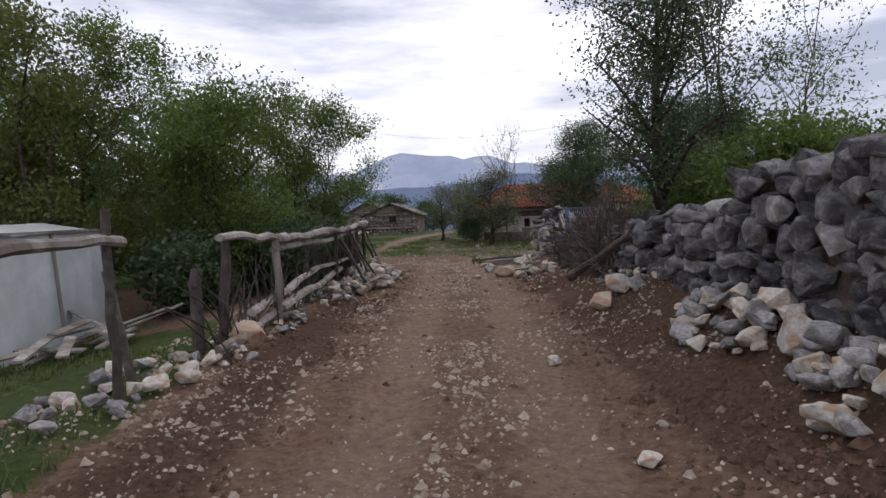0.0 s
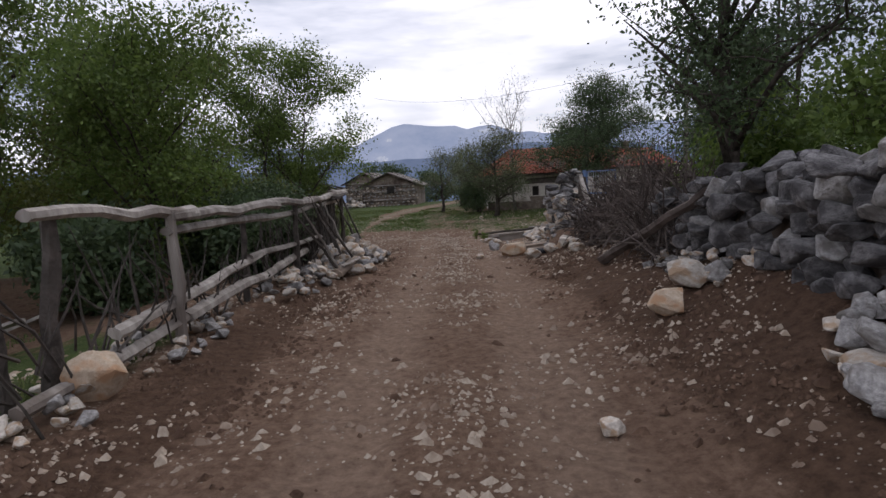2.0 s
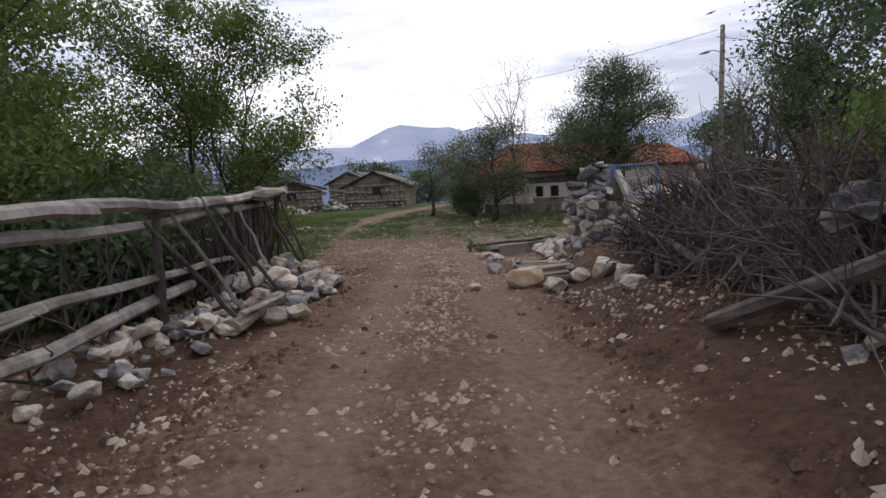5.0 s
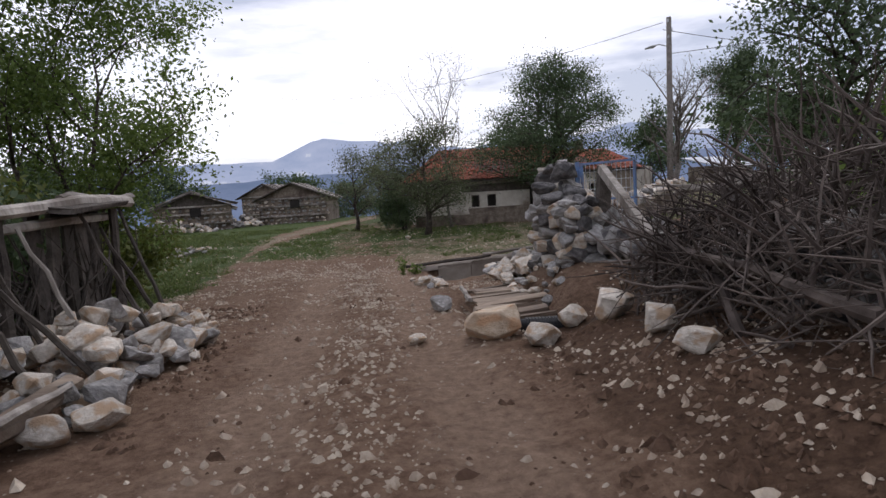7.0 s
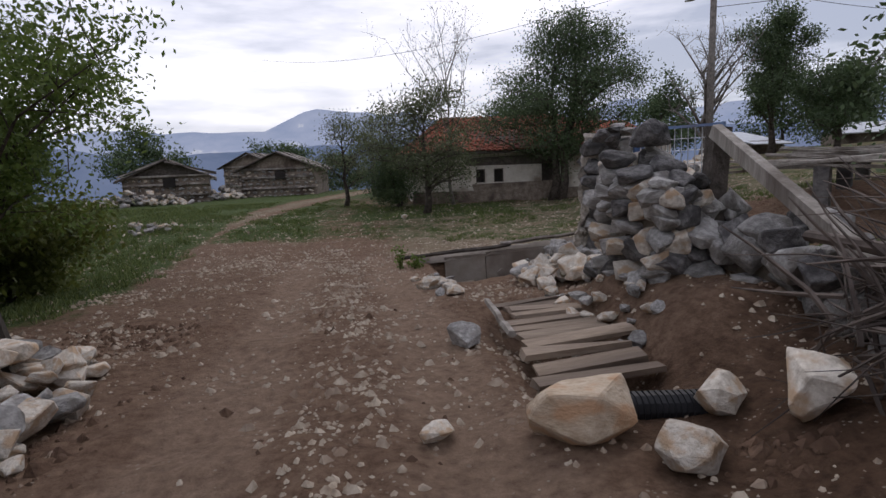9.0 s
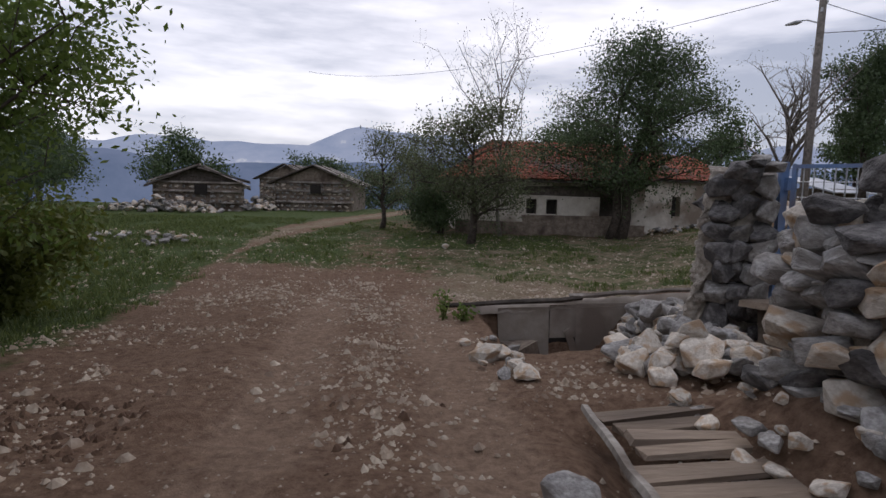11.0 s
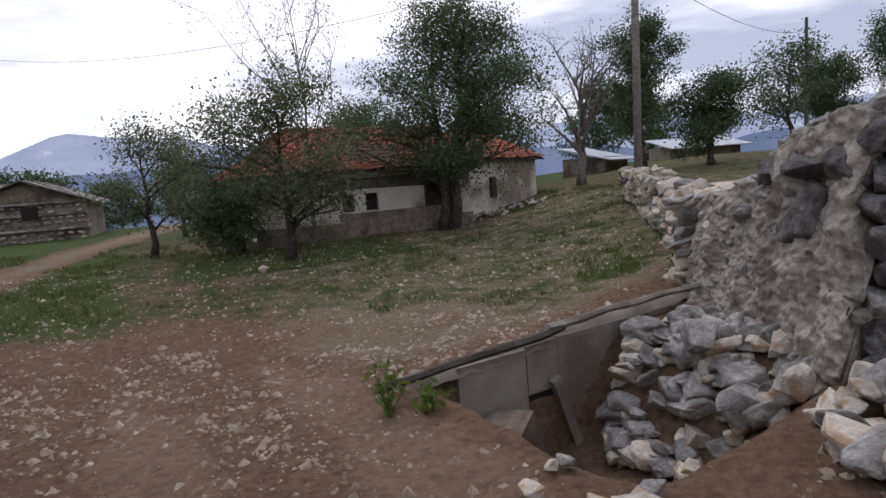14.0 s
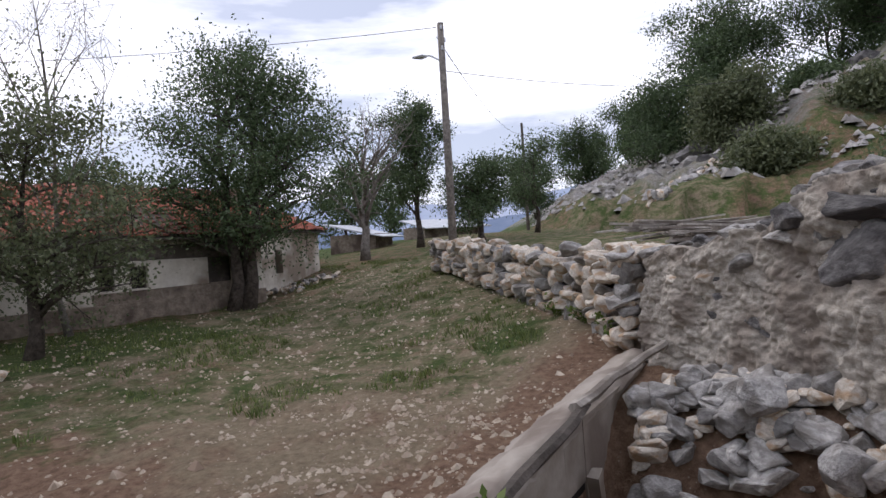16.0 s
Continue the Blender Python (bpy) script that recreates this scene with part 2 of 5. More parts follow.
def crag_relief(x, y):
    """Broken rock on the hillside."""
    return np.array([1.0 * noise.ridged_multi_fractal((a * 0.22, b * 0.22, 0.5), 0.9, 2.1, 4, 1.0, 2.0) - 0.6 for a, b in zip(x, y)])


def ground_z(x, y):
    return float(land(x, y)) + float(fine_relief([x], [y])[0])


def spread(lo, hi, step, grow, far):
    """Even steps from lo to hi, then ever wider ones out to far."""
    out = list(np.arange(lo, hi + 1e-6, step))
    d = step
    while out[-1] < far:
        d *= grow
        out.append(out[-1] + d)
    d = step
    while out[0] > -far:
        d *= grow
        out.insert(0, out[0] - d)
    return np.array(out)


gx, gy = spread(-4.5, 8.0, 0.09, 1.11, 2600), spread(-1.0, 24.0, 0.1, 1.11, 2600)
GX, GY = np.meshgrid(gx, gy)
px_, py_ = GX.ravel(), GY.ravel()
rough_z = np.zeros(len(px_))
nearby = (np.abs(px_) < 40) & (np.abs(py_ - 12) < 45)
rough_z[nearby] = fine_relief(px_[nearby], py_[nearby])
wc = 0.57 * (px_ + 1) - 0.82 * (py_ - 16.8)
crag = nearby & (wc > 6) & (0.82 * (px_ + 1) + 0.57 * (py_ - 16.8) > 16)
rough_z[crag] += crag_relief(px_[crag], py_[crag])
pz_ = land(px_, py_) + rough_z
nx_, ny_ = len(gx), len(gy)
ids = np.arange(nx_ * ny_).reshape(ny_, nx_)
quads = np.stack([ids[:-1, :-1], ids[:-1, 1:], ids[1:, 1:], ids[1:, :-1]], -1).reshape(-1, 4)
gm = bpy.data.meshes.new("ground")
gm.from_pydata(np.stack([px_, py_, pz_], 1).tolist(), [], quads.tolist())
gm.polygons.foreach_set("use_smooth", [True] * len(gm.polygons))


def turf_mask(x, y):
    g = 0.75 * sstep(-2.4, -4.0, x) * sstep(17, 20, y)
    edge = -2.4 - 0.12 * (y - 18)
    g = np.maximum(g, 0.8 * sstep(edge + 0.5, edge - 0.9, x) * sstep(14, 16.5, y))
    trail = -4.2 + 0.26 * (y - 22)
    g = np.maximum(g, (0.66 - 0.21 * sstep(-2.5, 0.5, x)) * sstep(20.2, 23.0, y + 0.4 * x) * sstep(0.0, 1.1, np.abs(x - trail)))
    g = np.maximum(g, 0.60 * sstep(24.2, 25.2, y) * (1 - sstep(27.2, 28, y)) * sstep(-1, 0.5, x) * (1 - sstep(4.5, 6, x)))
    g = np.maximum(g, 0.45 * sstep(2.0, 3.6, x) * sstep(18.9, 20, y))
    g = np.maximum(g, 0.62 * np.exp(-((x - 5.2) / 1.2) ** 2 - ((y - 20.2) / 0.8) ** 2))
    g = np.maximum(g, 0.62 * sstep(-1.75, -2.5, x) * (1 - sstep(6, 8, y)))
    g = np.maximum(g, (0.28 + 0.3 * sstep(13, 17, y)) * sstep(-2.7, -3.3, x))
    g = np.maximum(g, 0.55 * sstep(3.3, 4.2, x) * (1 - sstep(15, 17, y)))
    g = np.maximum(g, 0.47 * sstep(10, 14, x))
    g = np.maximum(g, 0.62 * sstep(30, 34, y) * sstep(0.4, 1.0, np.abs(x - trail)))
    return g


def straw_mask(x, y):
    way = np.exp(-((x + 4.2 - 0.26 * (y - 22)) / 0.6) ** 2) * sstep(20, 22, y)
    return np.maximum(0.6 * way, np.maximum(0.56 * sstep(-1.0, 2.0, x) * sstep(18.3, 19.6, y) * (1 - sstep(26, 29, y)), 0.30 * sstep(7, 10, x)))


def red_mask(x, y):
    r = 0.62 * sstep(1.3, 1.9, x) * (1 - sstep(12, 14, y)) * (1 - sstep(3.0, 4, x))
    return np.maximum(r, 0.72 * np.exp(-((x + 1.6) / 0.5) ** 2) * (1 - sstep(11, 13, y)))


def rock_mask(x, y):
    w = 0.57 * (x + 1) - 0.82 * (y - 16.8)
    return 0.5 * sstep(4, 8, w) * sstep(15, 22, 0.82 * (x + 1) + 0.57 * (y - 16.8))


def track_mask(x, y):
    c = 0.15 + 0.25 * np.sin(y * 0.16) - 0.9 * sstep(17, 30, y)
    t = np.maximum(np.exp(-((x - c - 0.62) / 0.33) ** 2), np.exp(-((x - c + 0.62) / 0.33) ** 2))
    return 0.46 * t * (1 - sstep(18, 22, y)) + 0.24 * (1 - sstep(1.0, 1.6, np.abs(x - c)))


for nm, fn in (("turf", turf_mask), ("straw", straw_mask), ("red", red_mask), ("track", track_mask), ("rock", rock_mask)):
    at = gm.attributes.new(nm, "FLOAT", "POINT")
    at.data.foreach_set("value", fn(px_, py_).astype(np.float32))
gm.materials.append(SOIL)
tagged(new("ground", gm), "brown stony dirt track with grassy and weedy verges", "ground", kind="structure")

# ---- mesh tools ----


class Shape:
    """Gathers points and faces of one mesh."""

    def __init__(self):
        self.v, self.f = [], []

    def add(self, verts, faces):
        o = len(self.v)
        self.v.extend(tuple(p) for p in verts)
        self.f.extend(tuple(i + o for i in q) for q in faces)
        return self

    def box(self, m, sx, sy, sz, jitter=0.0, rnd=random):
        c = [m @ Vector(((i - .5) * sx + rnd.uniform(-jitter, jitter), (j - .5) * sy + rnd.uniform(-jitter, jitter), (k - .5) * sz + rnd.uniform(-jitter, jitter)))
             for i in (0, 1) for j in (0, 1) for k in (0, 1)]
        return self.add(c, [(0, 1, 3, 2), (4, 6, 7, 5), (0, 4, 5, 1), (2, 3, 7, 6), (0, 2, 6, 4), (1, 5, 7, 3)])

    def tube(self, pts, radii, sides=6, squash=1.0, rough=0.0, rnd=random):
        pts = [Vector(p) for p in pts]
        rings = []
        for i, p in enumerate(pts):
            d = (pts[min(i + 1, len(pts) - 1)] - pts[max(i - 1, 0)]).normalized()
            u = d.cross(Vector((0.31, 0.12, 0.94)))
            if u.length < 0.05:
                u = d.cross(Vector((1, 0, 0)))
            u.normalize()
            w = d.cross(u)
            rings.append([p + (u * math.cos(a) + w * math.sin(a) * squash) * radii[i] * (1 + rnd.uniform(-rough, rough)) for a in (2 * math.pi * k / sides for k in range(sides))])
        vs = [q for r in rings for q in r]
        fs = [(i * sides + k, i * sides + (k + 1) % sides, (i + 1) * sides + (k + 1) % sides, (i + 1) * sides + k) for i in range(len(pts) - 1) for k in range(sides)]
        fs += [tuple(reversed(range(sides))), tuple((len(pts) - 1) * sides + k for k in range(sides))]
        return self.add(vs, fs)

    def mesh(self, name, mat, smooth=False):
        me = bpy.data.meshes.new(name)
        me.from_pydata(self.v, [], self.f)
        me.materials.append(mat)
        if smooth:
            me.polygons.foreach_set("use_smooth", [True] * len(me.polygons))
        me.update()
        return me


def part(name, shape, mat, parent=None, label="", smooth=False):
    ob = new(name, shape.mesh(name, mat, smooth) if isinstance(shape, Shape) else shape)
    ob.parent = parent
    return tagged(ob, label)


def thing(name, label, category, group="", kind="", at=(0, 0, 0)):
    ob = tagged(new(name), label, category, group, kind)
    ob.location = at
    ob.empty_display_size = 0.1
    return ob


def rock_shape(seed, fine=False):
    """A broken, angular boulder about one across: the hull of a few points, its edges chipped."""
    rnd = random.Random(seed * 7 + 3)
    bm = bmesh.new()
    for _ in range(20 if fine else 15):
        d = Vector((rnd.gauss(0, 1), rnd.gauss(0, 1), rnd.gauss(0, 1))).normalized()
        box = 0.52 / max(abs(d.x), abs(d.y), abs(d.z))
        bm.verts.new(d * (0.55 * box + 0.45 * 0.62) * rnd.uniform(0.86, 1.08))
    hull = bmesh.ops.convex_hull(bm, input=bm.verts[:])
    bmesh.ops.delete(bm, geom=[g for g in hull["geom_interior"] if isinstance(g, bmesh.types.BMVert)], context="VERTS")
    bmesh.ops.dissolve_limit(bm, angle_limit=radians(16), verts=bm.verts[:], edges=bm.edges[:])
    bmesh.ops.bevel(bm, geom=bm.edges[:], offset=0.05 if fine else 0.045, segments=2 if fine else 1, profile=0.6, affect="EDGES", clamp_overlap=True)
    bmesh.ops.triangulate(bm, faces=bm.faces[:])
    if fine:
        bmesh.ops.subdivide_edges(bm, edges=bm.edges[:], cuts=2, use_grid_fill=True)
    off = Vector((seed * 1.7, seed * 0.9, 0))
    for v in bm.verts:
        k = 0.05 * noise.noise(v.co * 3 + off) + (0.03 * noise.noise(v.co * 9 + off) + 0.015 * noise.noise(v.co * 21 + off) if fine else 0)
        v.co *= 1 + k
    bm.verts.index_update()
    sh = Shape().add([v.co.copy() for v in bm.verts], [tuple(v.index for v in f.verts) for f in bm.faces])
    bm.free()
    return sh


ROCKS = {}


def rock_mesh(kind, mat, i):
    """One of a dozen shared boulders in that stone; kind 'fine' has more facets."""
    key = (kind, mat.name, i)
    if key not in ROCKS:
        ROCKS[key] = rock_shape(i * 3 + (50 if kind == "fine" else 0), kind == "fine").mesh("rock", mat)
    return ROCKS[key]


def stone(parent, rnd, mat, p, size, kind="rough", name="stone", turn=True, label=""):
    ob = new(name, rock_mesh(kind, mat, rnd.randrange(12)))
    ob.parent = parent
    rot = Euler((rnd.uniform(-0.5, 0.5), rnd.uniform(-0.5, 0.5), rnd.uniform(0, 6.3))) if turn is True else Euler((rnd.uniform(-.35, .35), rnd.uniform(-.45, .45), turn + rnd.choice((0, math.pi)) + rnd.uniform(-.4, .4)))
    ob.matrix_basis = Matrix.LocRotScale(p, rot, Vector(size))
    return tagged(ob, label)


def boulder(p, size, mat, label, seed, group="loose rocks by the track", turn=None):
    """A loose rock resting a little sunk in the ground at x, y."""
    rnd = random.Random(seed)
    z = ground_z(p[0], p[1]) + size[2] * 0.42 + (p[2] if len(p) > 2 else 0)
    ob = new("rock", rock_mesh("fine", mat, seed % 12))
    ob.matrix_basis = Matrix.LocRotScale((p[0], p[1], z), Euler((rnd.uniform(-.2, .2), rnd.uniform(-.2, .2), rnd.uniform(0, 6) if turn is None else turn)), Vector(size))
    return tagged(ob, label, "rock", group)


def leaves(shape_pts, count, size, seed, droop=0.3, spread_r=0.22):
    """Small folded leaves strewn round the given twig points: arrays of points and faces."""
    rs = np.random.RandomState(seed)
    pts = np.array(shape_pts)
    c = pts[rs.randint(0, len(pts), count)] + rs.normal(0, spread_r, (count, 3)) * (1, 1, 0.8)
    a = rs.normal(0, 1, (count, 3))
    a[:, 2] -= droop
    a /= np.linalg.norm(a, axis=1)[:, None]
    b = np.cross(a, rs.normal(0, 1, (count, 3)))
    b /= np.linalg.norm(b, axis=1)[:, None] + 1e-9
    s = size * rs.uniform(0.6, 1.3, (count, 1))
    v = np.stack([c - a * s, c + b * s * 0.5, c + a * s, c - b * s * 0.5], 1).reshape(-1, 3)
    i = np.arange(count)[:, None] * 4
    return v, np.concatenate([i + [0, 1, 2], i + [0, 2, 3]], 1).reshape(-1, 3)


def mesh_arrays(name, v, f, mat):
    me = bpy.data.meshes.new(name)
    me.from_pydata(np.asarray(v).tolist(), [], np.asarray(f).tolist())
    me.materials.append(mat)
    return me


def tree(name, label, at, height, radius, leaf_mat, seed, trunk_r=0.1, leaf_n=6000, leaf=0.05, base=0.25, limbs=11, bark=BARK, stems=1, lean=(0, 0), clump=0.22, sparse=1.0, flat=1.0, group="", upright=0.0):
    """A tapered trunk with limbs and twigs, and leaves round the twigs. base: where the crown begins, as a share of the height."""
    rnd = random.Random(seed)
    t = thing(name, label, "shrub" if name == "shrub" else "tree", group)
    z0 = ground_z(at[0], at[1]) - 0.05
    t.location = (at[0], at[1], z0)
    wood, ends = Shape(), []
    for s in range(stems):
        ang = rnd.uniform(0, 6.3)
        out = 0.0 if stems == 1 else radius * 0.35
        top = Vector((lean[0] + math.cos(ang) * out, lean[1] + math.sin(ang) * out, height * 0.8))
        foot = Vector((math.cos(ang) * trunk_r * 1.3, math.sin(ang) * trunk_r * 1.3, 0)) if stems > 1 else Vector()
        spine = []
        for k in range(8):
            u = k / 7
            spine.append(foot.lerp(top, u) + Vector((rnd.uniform(-1, 1), rnd.uniform(-1, 1), 0)) * 0.05 * radius * (0 < k))
        rr = [trunk_r * (1.35 if k == 0 else 1 - 0.85 * k / 7) for k in range(8)]
        wood.tube(spine, rr, 8, 1, 0.12, rnd)
        for j in range(max(3, limbs // stems)):
            u = base * 0.8 + (1 - base * 0.8) * (j + rnd.random()) / max(3, limbs // stems)
            u = min(u, 0.97)
            k = min(int(u * 7), 6)
            p0 = spine[k].lerp(spine[k + 1], u * 7 - k)
            a = rnd.uniform(0, 6.3)
            reach = radius * (0.55 + 0.5 * rnd.random()) * math.sqrt(max(0.12, 1 - abs(2 * u - 0.9) ** 2.2))
            rise = height * (0.10 + 0.14 * rnd.random()) + upright * reach
            p3 = p0 + Vector((math.cos(a) * reach, math.sin(a) * reach, rise * flat))
            mid = p0.lerp(p3, 0.5) + Vector((rnd.uniform(-.12, .12), rnd.uniform(-.12, .12), rnd.uniform(0, .15))) * radius
            limb = [p0, p0.lerp(mid, .5) + Vector((0, 0, .03)), mid, mid.lerp(p3, .5), p3]
            lr = max(0.012, trunk_r * 0.5 * (1 - 0.6 * u))
            wood.tube(limb, [lr, lr * .8, lr * .6, lr * .4, lr * .15], 5, 1, 0.1, rnd)
            for _ in range(7):
                q = rnd.uniform(0.25, 1)
                kk = min(int(q * 4), 3)
                s0 = limb[kk].lerp(limb[kk + 1], q * 4 - kk)
                d = Vector((rnd.gauss(0, 1), rnd.gauss(0, 1), rnd.gauss(0.45 + upright, 0.7))).normalized() * radius * rnd.uniform(0.22, 0.5)
                s1 = s0 + d
                sm = s0.lerp(s1, .5) + Vector((rnd.uniform(-.04, .04), rnd.uniform(-.04, .04), .03)) * radius
                wood.tube([s0, sm, s1], [lr * .3, lr * .2, 0.004], 4, 1, 0, rnd)
                for w in (0.35, 0.6, 0.8, 0.95, 1.05):
                    ends.append(tuple(s0.lerp(s1, w)))
                for _ in range(2):
                    e = s0.lerp(s1, rnd.uniform(.4, 1))
                    e2 = e + Vector((rnd.gauss(0, 1), rnd.gauss(0, 1), rnd.gauss(.4 + upright, .7))).normalized() * radius * rnd.uniform(.1, .22)
                    wood.tube([e, e2], [lr * .16, 0.003], 3, 1, 0, rnd)
                    ends += [tuple(e.lerp(e2, w)) for w in (.4, .8, 1)]
    part("trunk", wood, bark, t, "", True)
    if leaf_n:
        keep = [e for e in ends if rnd.random() < sparse] or ends
        v, f = leaves(keep, int(leaf_n * 2.3), leaf * 0.78, seed, 0.3, clump * 0.85)
        part("crown", mesh_arrays("crown", v, f, leaf_mat), leaf_mat, t)
    return t


def rail(parent, name, a, b, r0, r1, mat, rnd, bend=0.04, sides=7, squash=0.8, label=""):
    """A hewn pole from a to b, a little crooked."""
    a, b = Vector(a), Vector(b)
    n = 7
    pts = [a.lerp(b, i / (n - 1)) + Vector((rnd.uniform(-bend, bend), rnd.uniform(-bend, bend), rnd.uniform(-bend, bend))) * (0 < i < n - 1) for i in range(n)]
    return part(name, Shape().tube(pts, [r0 + (r1 - r0) * i / (n - 1) for i in range(n)], sides, squash, 0.14, rnd), mat, parent, label, False)


# ---- distance: hills, mountains ----


# Emissive backdrop: blue distance haze is painted into colours that glow unlit.
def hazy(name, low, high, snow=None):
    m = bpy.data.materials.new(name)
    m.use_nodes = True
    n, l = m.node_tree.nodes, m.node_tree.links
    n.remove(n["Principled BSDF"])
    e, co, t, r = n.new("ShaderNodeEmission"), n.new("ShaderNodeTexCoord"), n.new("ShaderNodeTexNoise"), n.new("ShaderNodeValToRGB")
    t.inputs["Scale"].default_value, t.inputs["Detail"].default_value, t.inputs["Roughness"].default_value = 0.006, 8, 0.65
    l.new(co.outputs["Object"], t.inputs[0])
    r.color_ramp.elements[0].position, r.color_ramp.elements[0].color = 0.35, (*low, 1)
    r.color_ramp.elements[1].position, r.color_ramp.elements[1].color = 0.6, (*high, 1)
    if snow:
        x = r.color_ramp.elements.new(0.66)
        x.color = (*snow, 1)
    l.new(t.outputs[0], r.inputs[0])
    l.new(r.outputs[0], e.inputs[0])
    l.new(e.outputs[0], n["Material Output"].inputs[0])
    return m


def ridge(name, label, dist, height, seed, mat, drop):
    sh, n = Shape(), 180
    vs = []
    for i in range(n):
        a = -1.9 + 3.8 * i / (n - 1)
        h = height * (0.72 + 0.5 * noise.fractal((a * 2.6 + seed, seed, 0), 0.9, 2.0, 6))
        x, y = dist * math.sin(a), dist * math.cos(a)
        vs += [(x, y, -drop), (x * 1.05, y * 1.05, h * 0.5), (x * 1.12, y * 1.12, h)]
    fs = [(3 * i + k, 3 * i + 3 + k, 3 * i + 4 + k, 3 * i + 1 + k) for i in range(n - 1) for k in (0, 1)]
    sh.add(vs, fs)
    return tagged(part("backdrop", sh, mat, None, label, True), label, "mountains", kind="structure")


# The blues below are air haze put into the ridge colours.
ridge("backdrop", "far mountains with patches of snow, blue haze painted in", 2100, 250, 3.3, hazy("far_mountain_blue_haze", (0.30, 0.37, 0.54), (0.40, 0.46, 0.62), (0.64, 0.68, 0.76)), 300)
ridge("backdrop", "wooded hills in the distance, dark blue haze painted in", 1400, 92, 8.1, hazy("hill_blue_haze", (0.13, 0.18, 0.29), (0.19, 0.24, 0.37)), 300)

# ---- dry stone walls ----


def stone_wall(name, label, path, seed, mats, core_mat=MORTAR, course=0.2, length=0.32, depth=0.45, face=-1, lumpy=1.0, both=False):
    """A rubble wall along path: rows of (x, y, base z, top z). face: the side (-1 left of the way, 1 right of it) whose stones are laid one by one."""
    rnd = random.Random(seed)
    w = thing(name, label, "stone wall", kind="structure")
    core, pts = Shape(), [Vector(p[:2]) for p in path]
    ring = []
    for i, (x, y, zb, zt) in enumerate(path):
        d = (pts[min(i + 1, len(pts) - 1)] - pts[max(i - 1, 0)]).normalized()
        nrm = Vector((-d.y, d.x))
        for sgn in (-1, 1):
            for z in (zb - 0.15, zt - 0.12):
                q = Vector((x, y)) + nrm * sgn * (depth / 2 - 0.15)
                ring.append((q.x, q.y, z))
    fs = []
    for i in range(len(path) - 1):
        o = 4 * i
        fs += [(o, o + 4, o + 5, o + 1), (o + 2, o + 3, o + 7, o + 6), (o + 1, o + 5, o + 7, o + 3)]
    e = 4 * (len(path) - 1)
    fs += [(0, 1, 3, 2), (e, e + 2, e + 3, e + 1)]
    core.add(ring, fs)
    part("core", core, core_mat, w)
    made = 0
    for i in range(len(path) - 1):
        a, b = path[i], path[i + 1]
        run = (pts[i + 1] - pts[i]).length
        d = (pts[i + 1] - pts[i]) / run
        nrm = Vector((-d.y, d.x))
        yaw = math.atan2(d.y, d.x)
        z, row = 0.0, 0
        tallest = max(a[3] - a[2], b[3] - b[2])
        while z < tallest:
            h = course * rnd.uniform(0.75, 1.3)
            s = -length * rnd.uniform(0, 0.6)
            while s < run:
                ln = length * rnd.uniform(0.6, 1.45)
                u = min(max((s + ln / 2) / run, 0), 1)
                zb, zt = a[2] + (b[2] - a[2]) * u, a[3] + (b[3] - a[3]) * u
                zc = zb + z + h / 2
                if zc < zt + rnd.uniform(-0.08, 0.1):
                    sides = (face, -face) if both or zc > zt - course * 1.2 else (face,)
                    for sd in sides:
                        c = pts[i] + d * (s + ln / 2) + nrm * (-sd) * (depth / 2 - 0.1 + rnd.uniform(-0.05, 0.06) * lumpy)
                        stone(w, rnd, rnd.choice(mats), (c.x, c.y, zc + rnd.uniform(-.045, .045)), (ln * rnd.uniform(.9, 1.15), depth * 0.58 * rnd.uniform(.8, 1.2), h * 1.15 * rnd.uniform(.8, 1.45)), turn=yaw)
                        made += 1
                s += ln
            z += h
            row += 1
    # the open ends are faced too
    for (x, y, zb, zt), (x2, y2, _, _) in ((path[0], path[1]), (path[-1], path[-2])):
        d = (Vector((x2, y2)) - Vector((x, y))).normalized()
        nrm = Vector((-d.y, d.x))
        z = zb
        while z < zt:
            h = course * rnd.uniform(.8, 1.3)
            for q in (-.32, .02, .34):
                c = Vector((x, y)) + nrm * depth * (q + rnd.uniform(-.08, .08)) + d * rnd.uniform(-.02, .06)
                stone(w, rnd, rnd.choice(mats), (c.x, c.y, z + h / 2), (depth * rnd.uniform(.34, .5), depth * .4, h * rnd.uniform(.95, 1.5)), turn=math.atan2(nrm.y, nrm.x))
            z += h
    return w


stone_wall("wall_lane", "tall dry-stone wall of grey weathered limestone along the track", [(3.1, -1.5, 0.45, 1.75), (3.1, 2.2, 0.47, 1.80), (3.1, 3.95, 0.47, 1.78), (3.1, 4.1, 0.45, 1.42), (3.1, 5.5, 0.42, 1.42), (3.1, 7.0, 0.40, 1.28), (3.15, 8.3, 0.36, 1.05)],
           5, [STONE, STONE_DARK, STONE_DARK, STONE_DARK, STONE_DARK, STONE_DARK], course=0.135, length=0.21, face=-1, lumpy=2.4)
stone_wall("wall_low", "low tumbled stone wall behind the brushwood", [(3.35, 8.3, 0.36, 1.0), (3.4, 10.6, 0.22, 0.85), (3.3, 12.4, 0.14, 0.66), (3.15, 13.6, 0.08, 0.75)], 6, [STONE, STONE_DARK, STONE], course=0.15, length=0.23, lumpy=1.8)
stone_wall("wall_gate_stub", "ruined mortared stone gate pillar with loose stones on top", [(2.84, 13.5, 0.25, 0.95), (2.78, 13.78, 0.25, 1.15), (2.78, 14.05, 0.22, 1.18), (2.80, 14.3, 0.15, 1.05)], 7, [STONE, STONE_PALE, STONE, STONE_DARK], course=0.125, length=0.22, depth=0.5, lumpy=1.6, both=True)
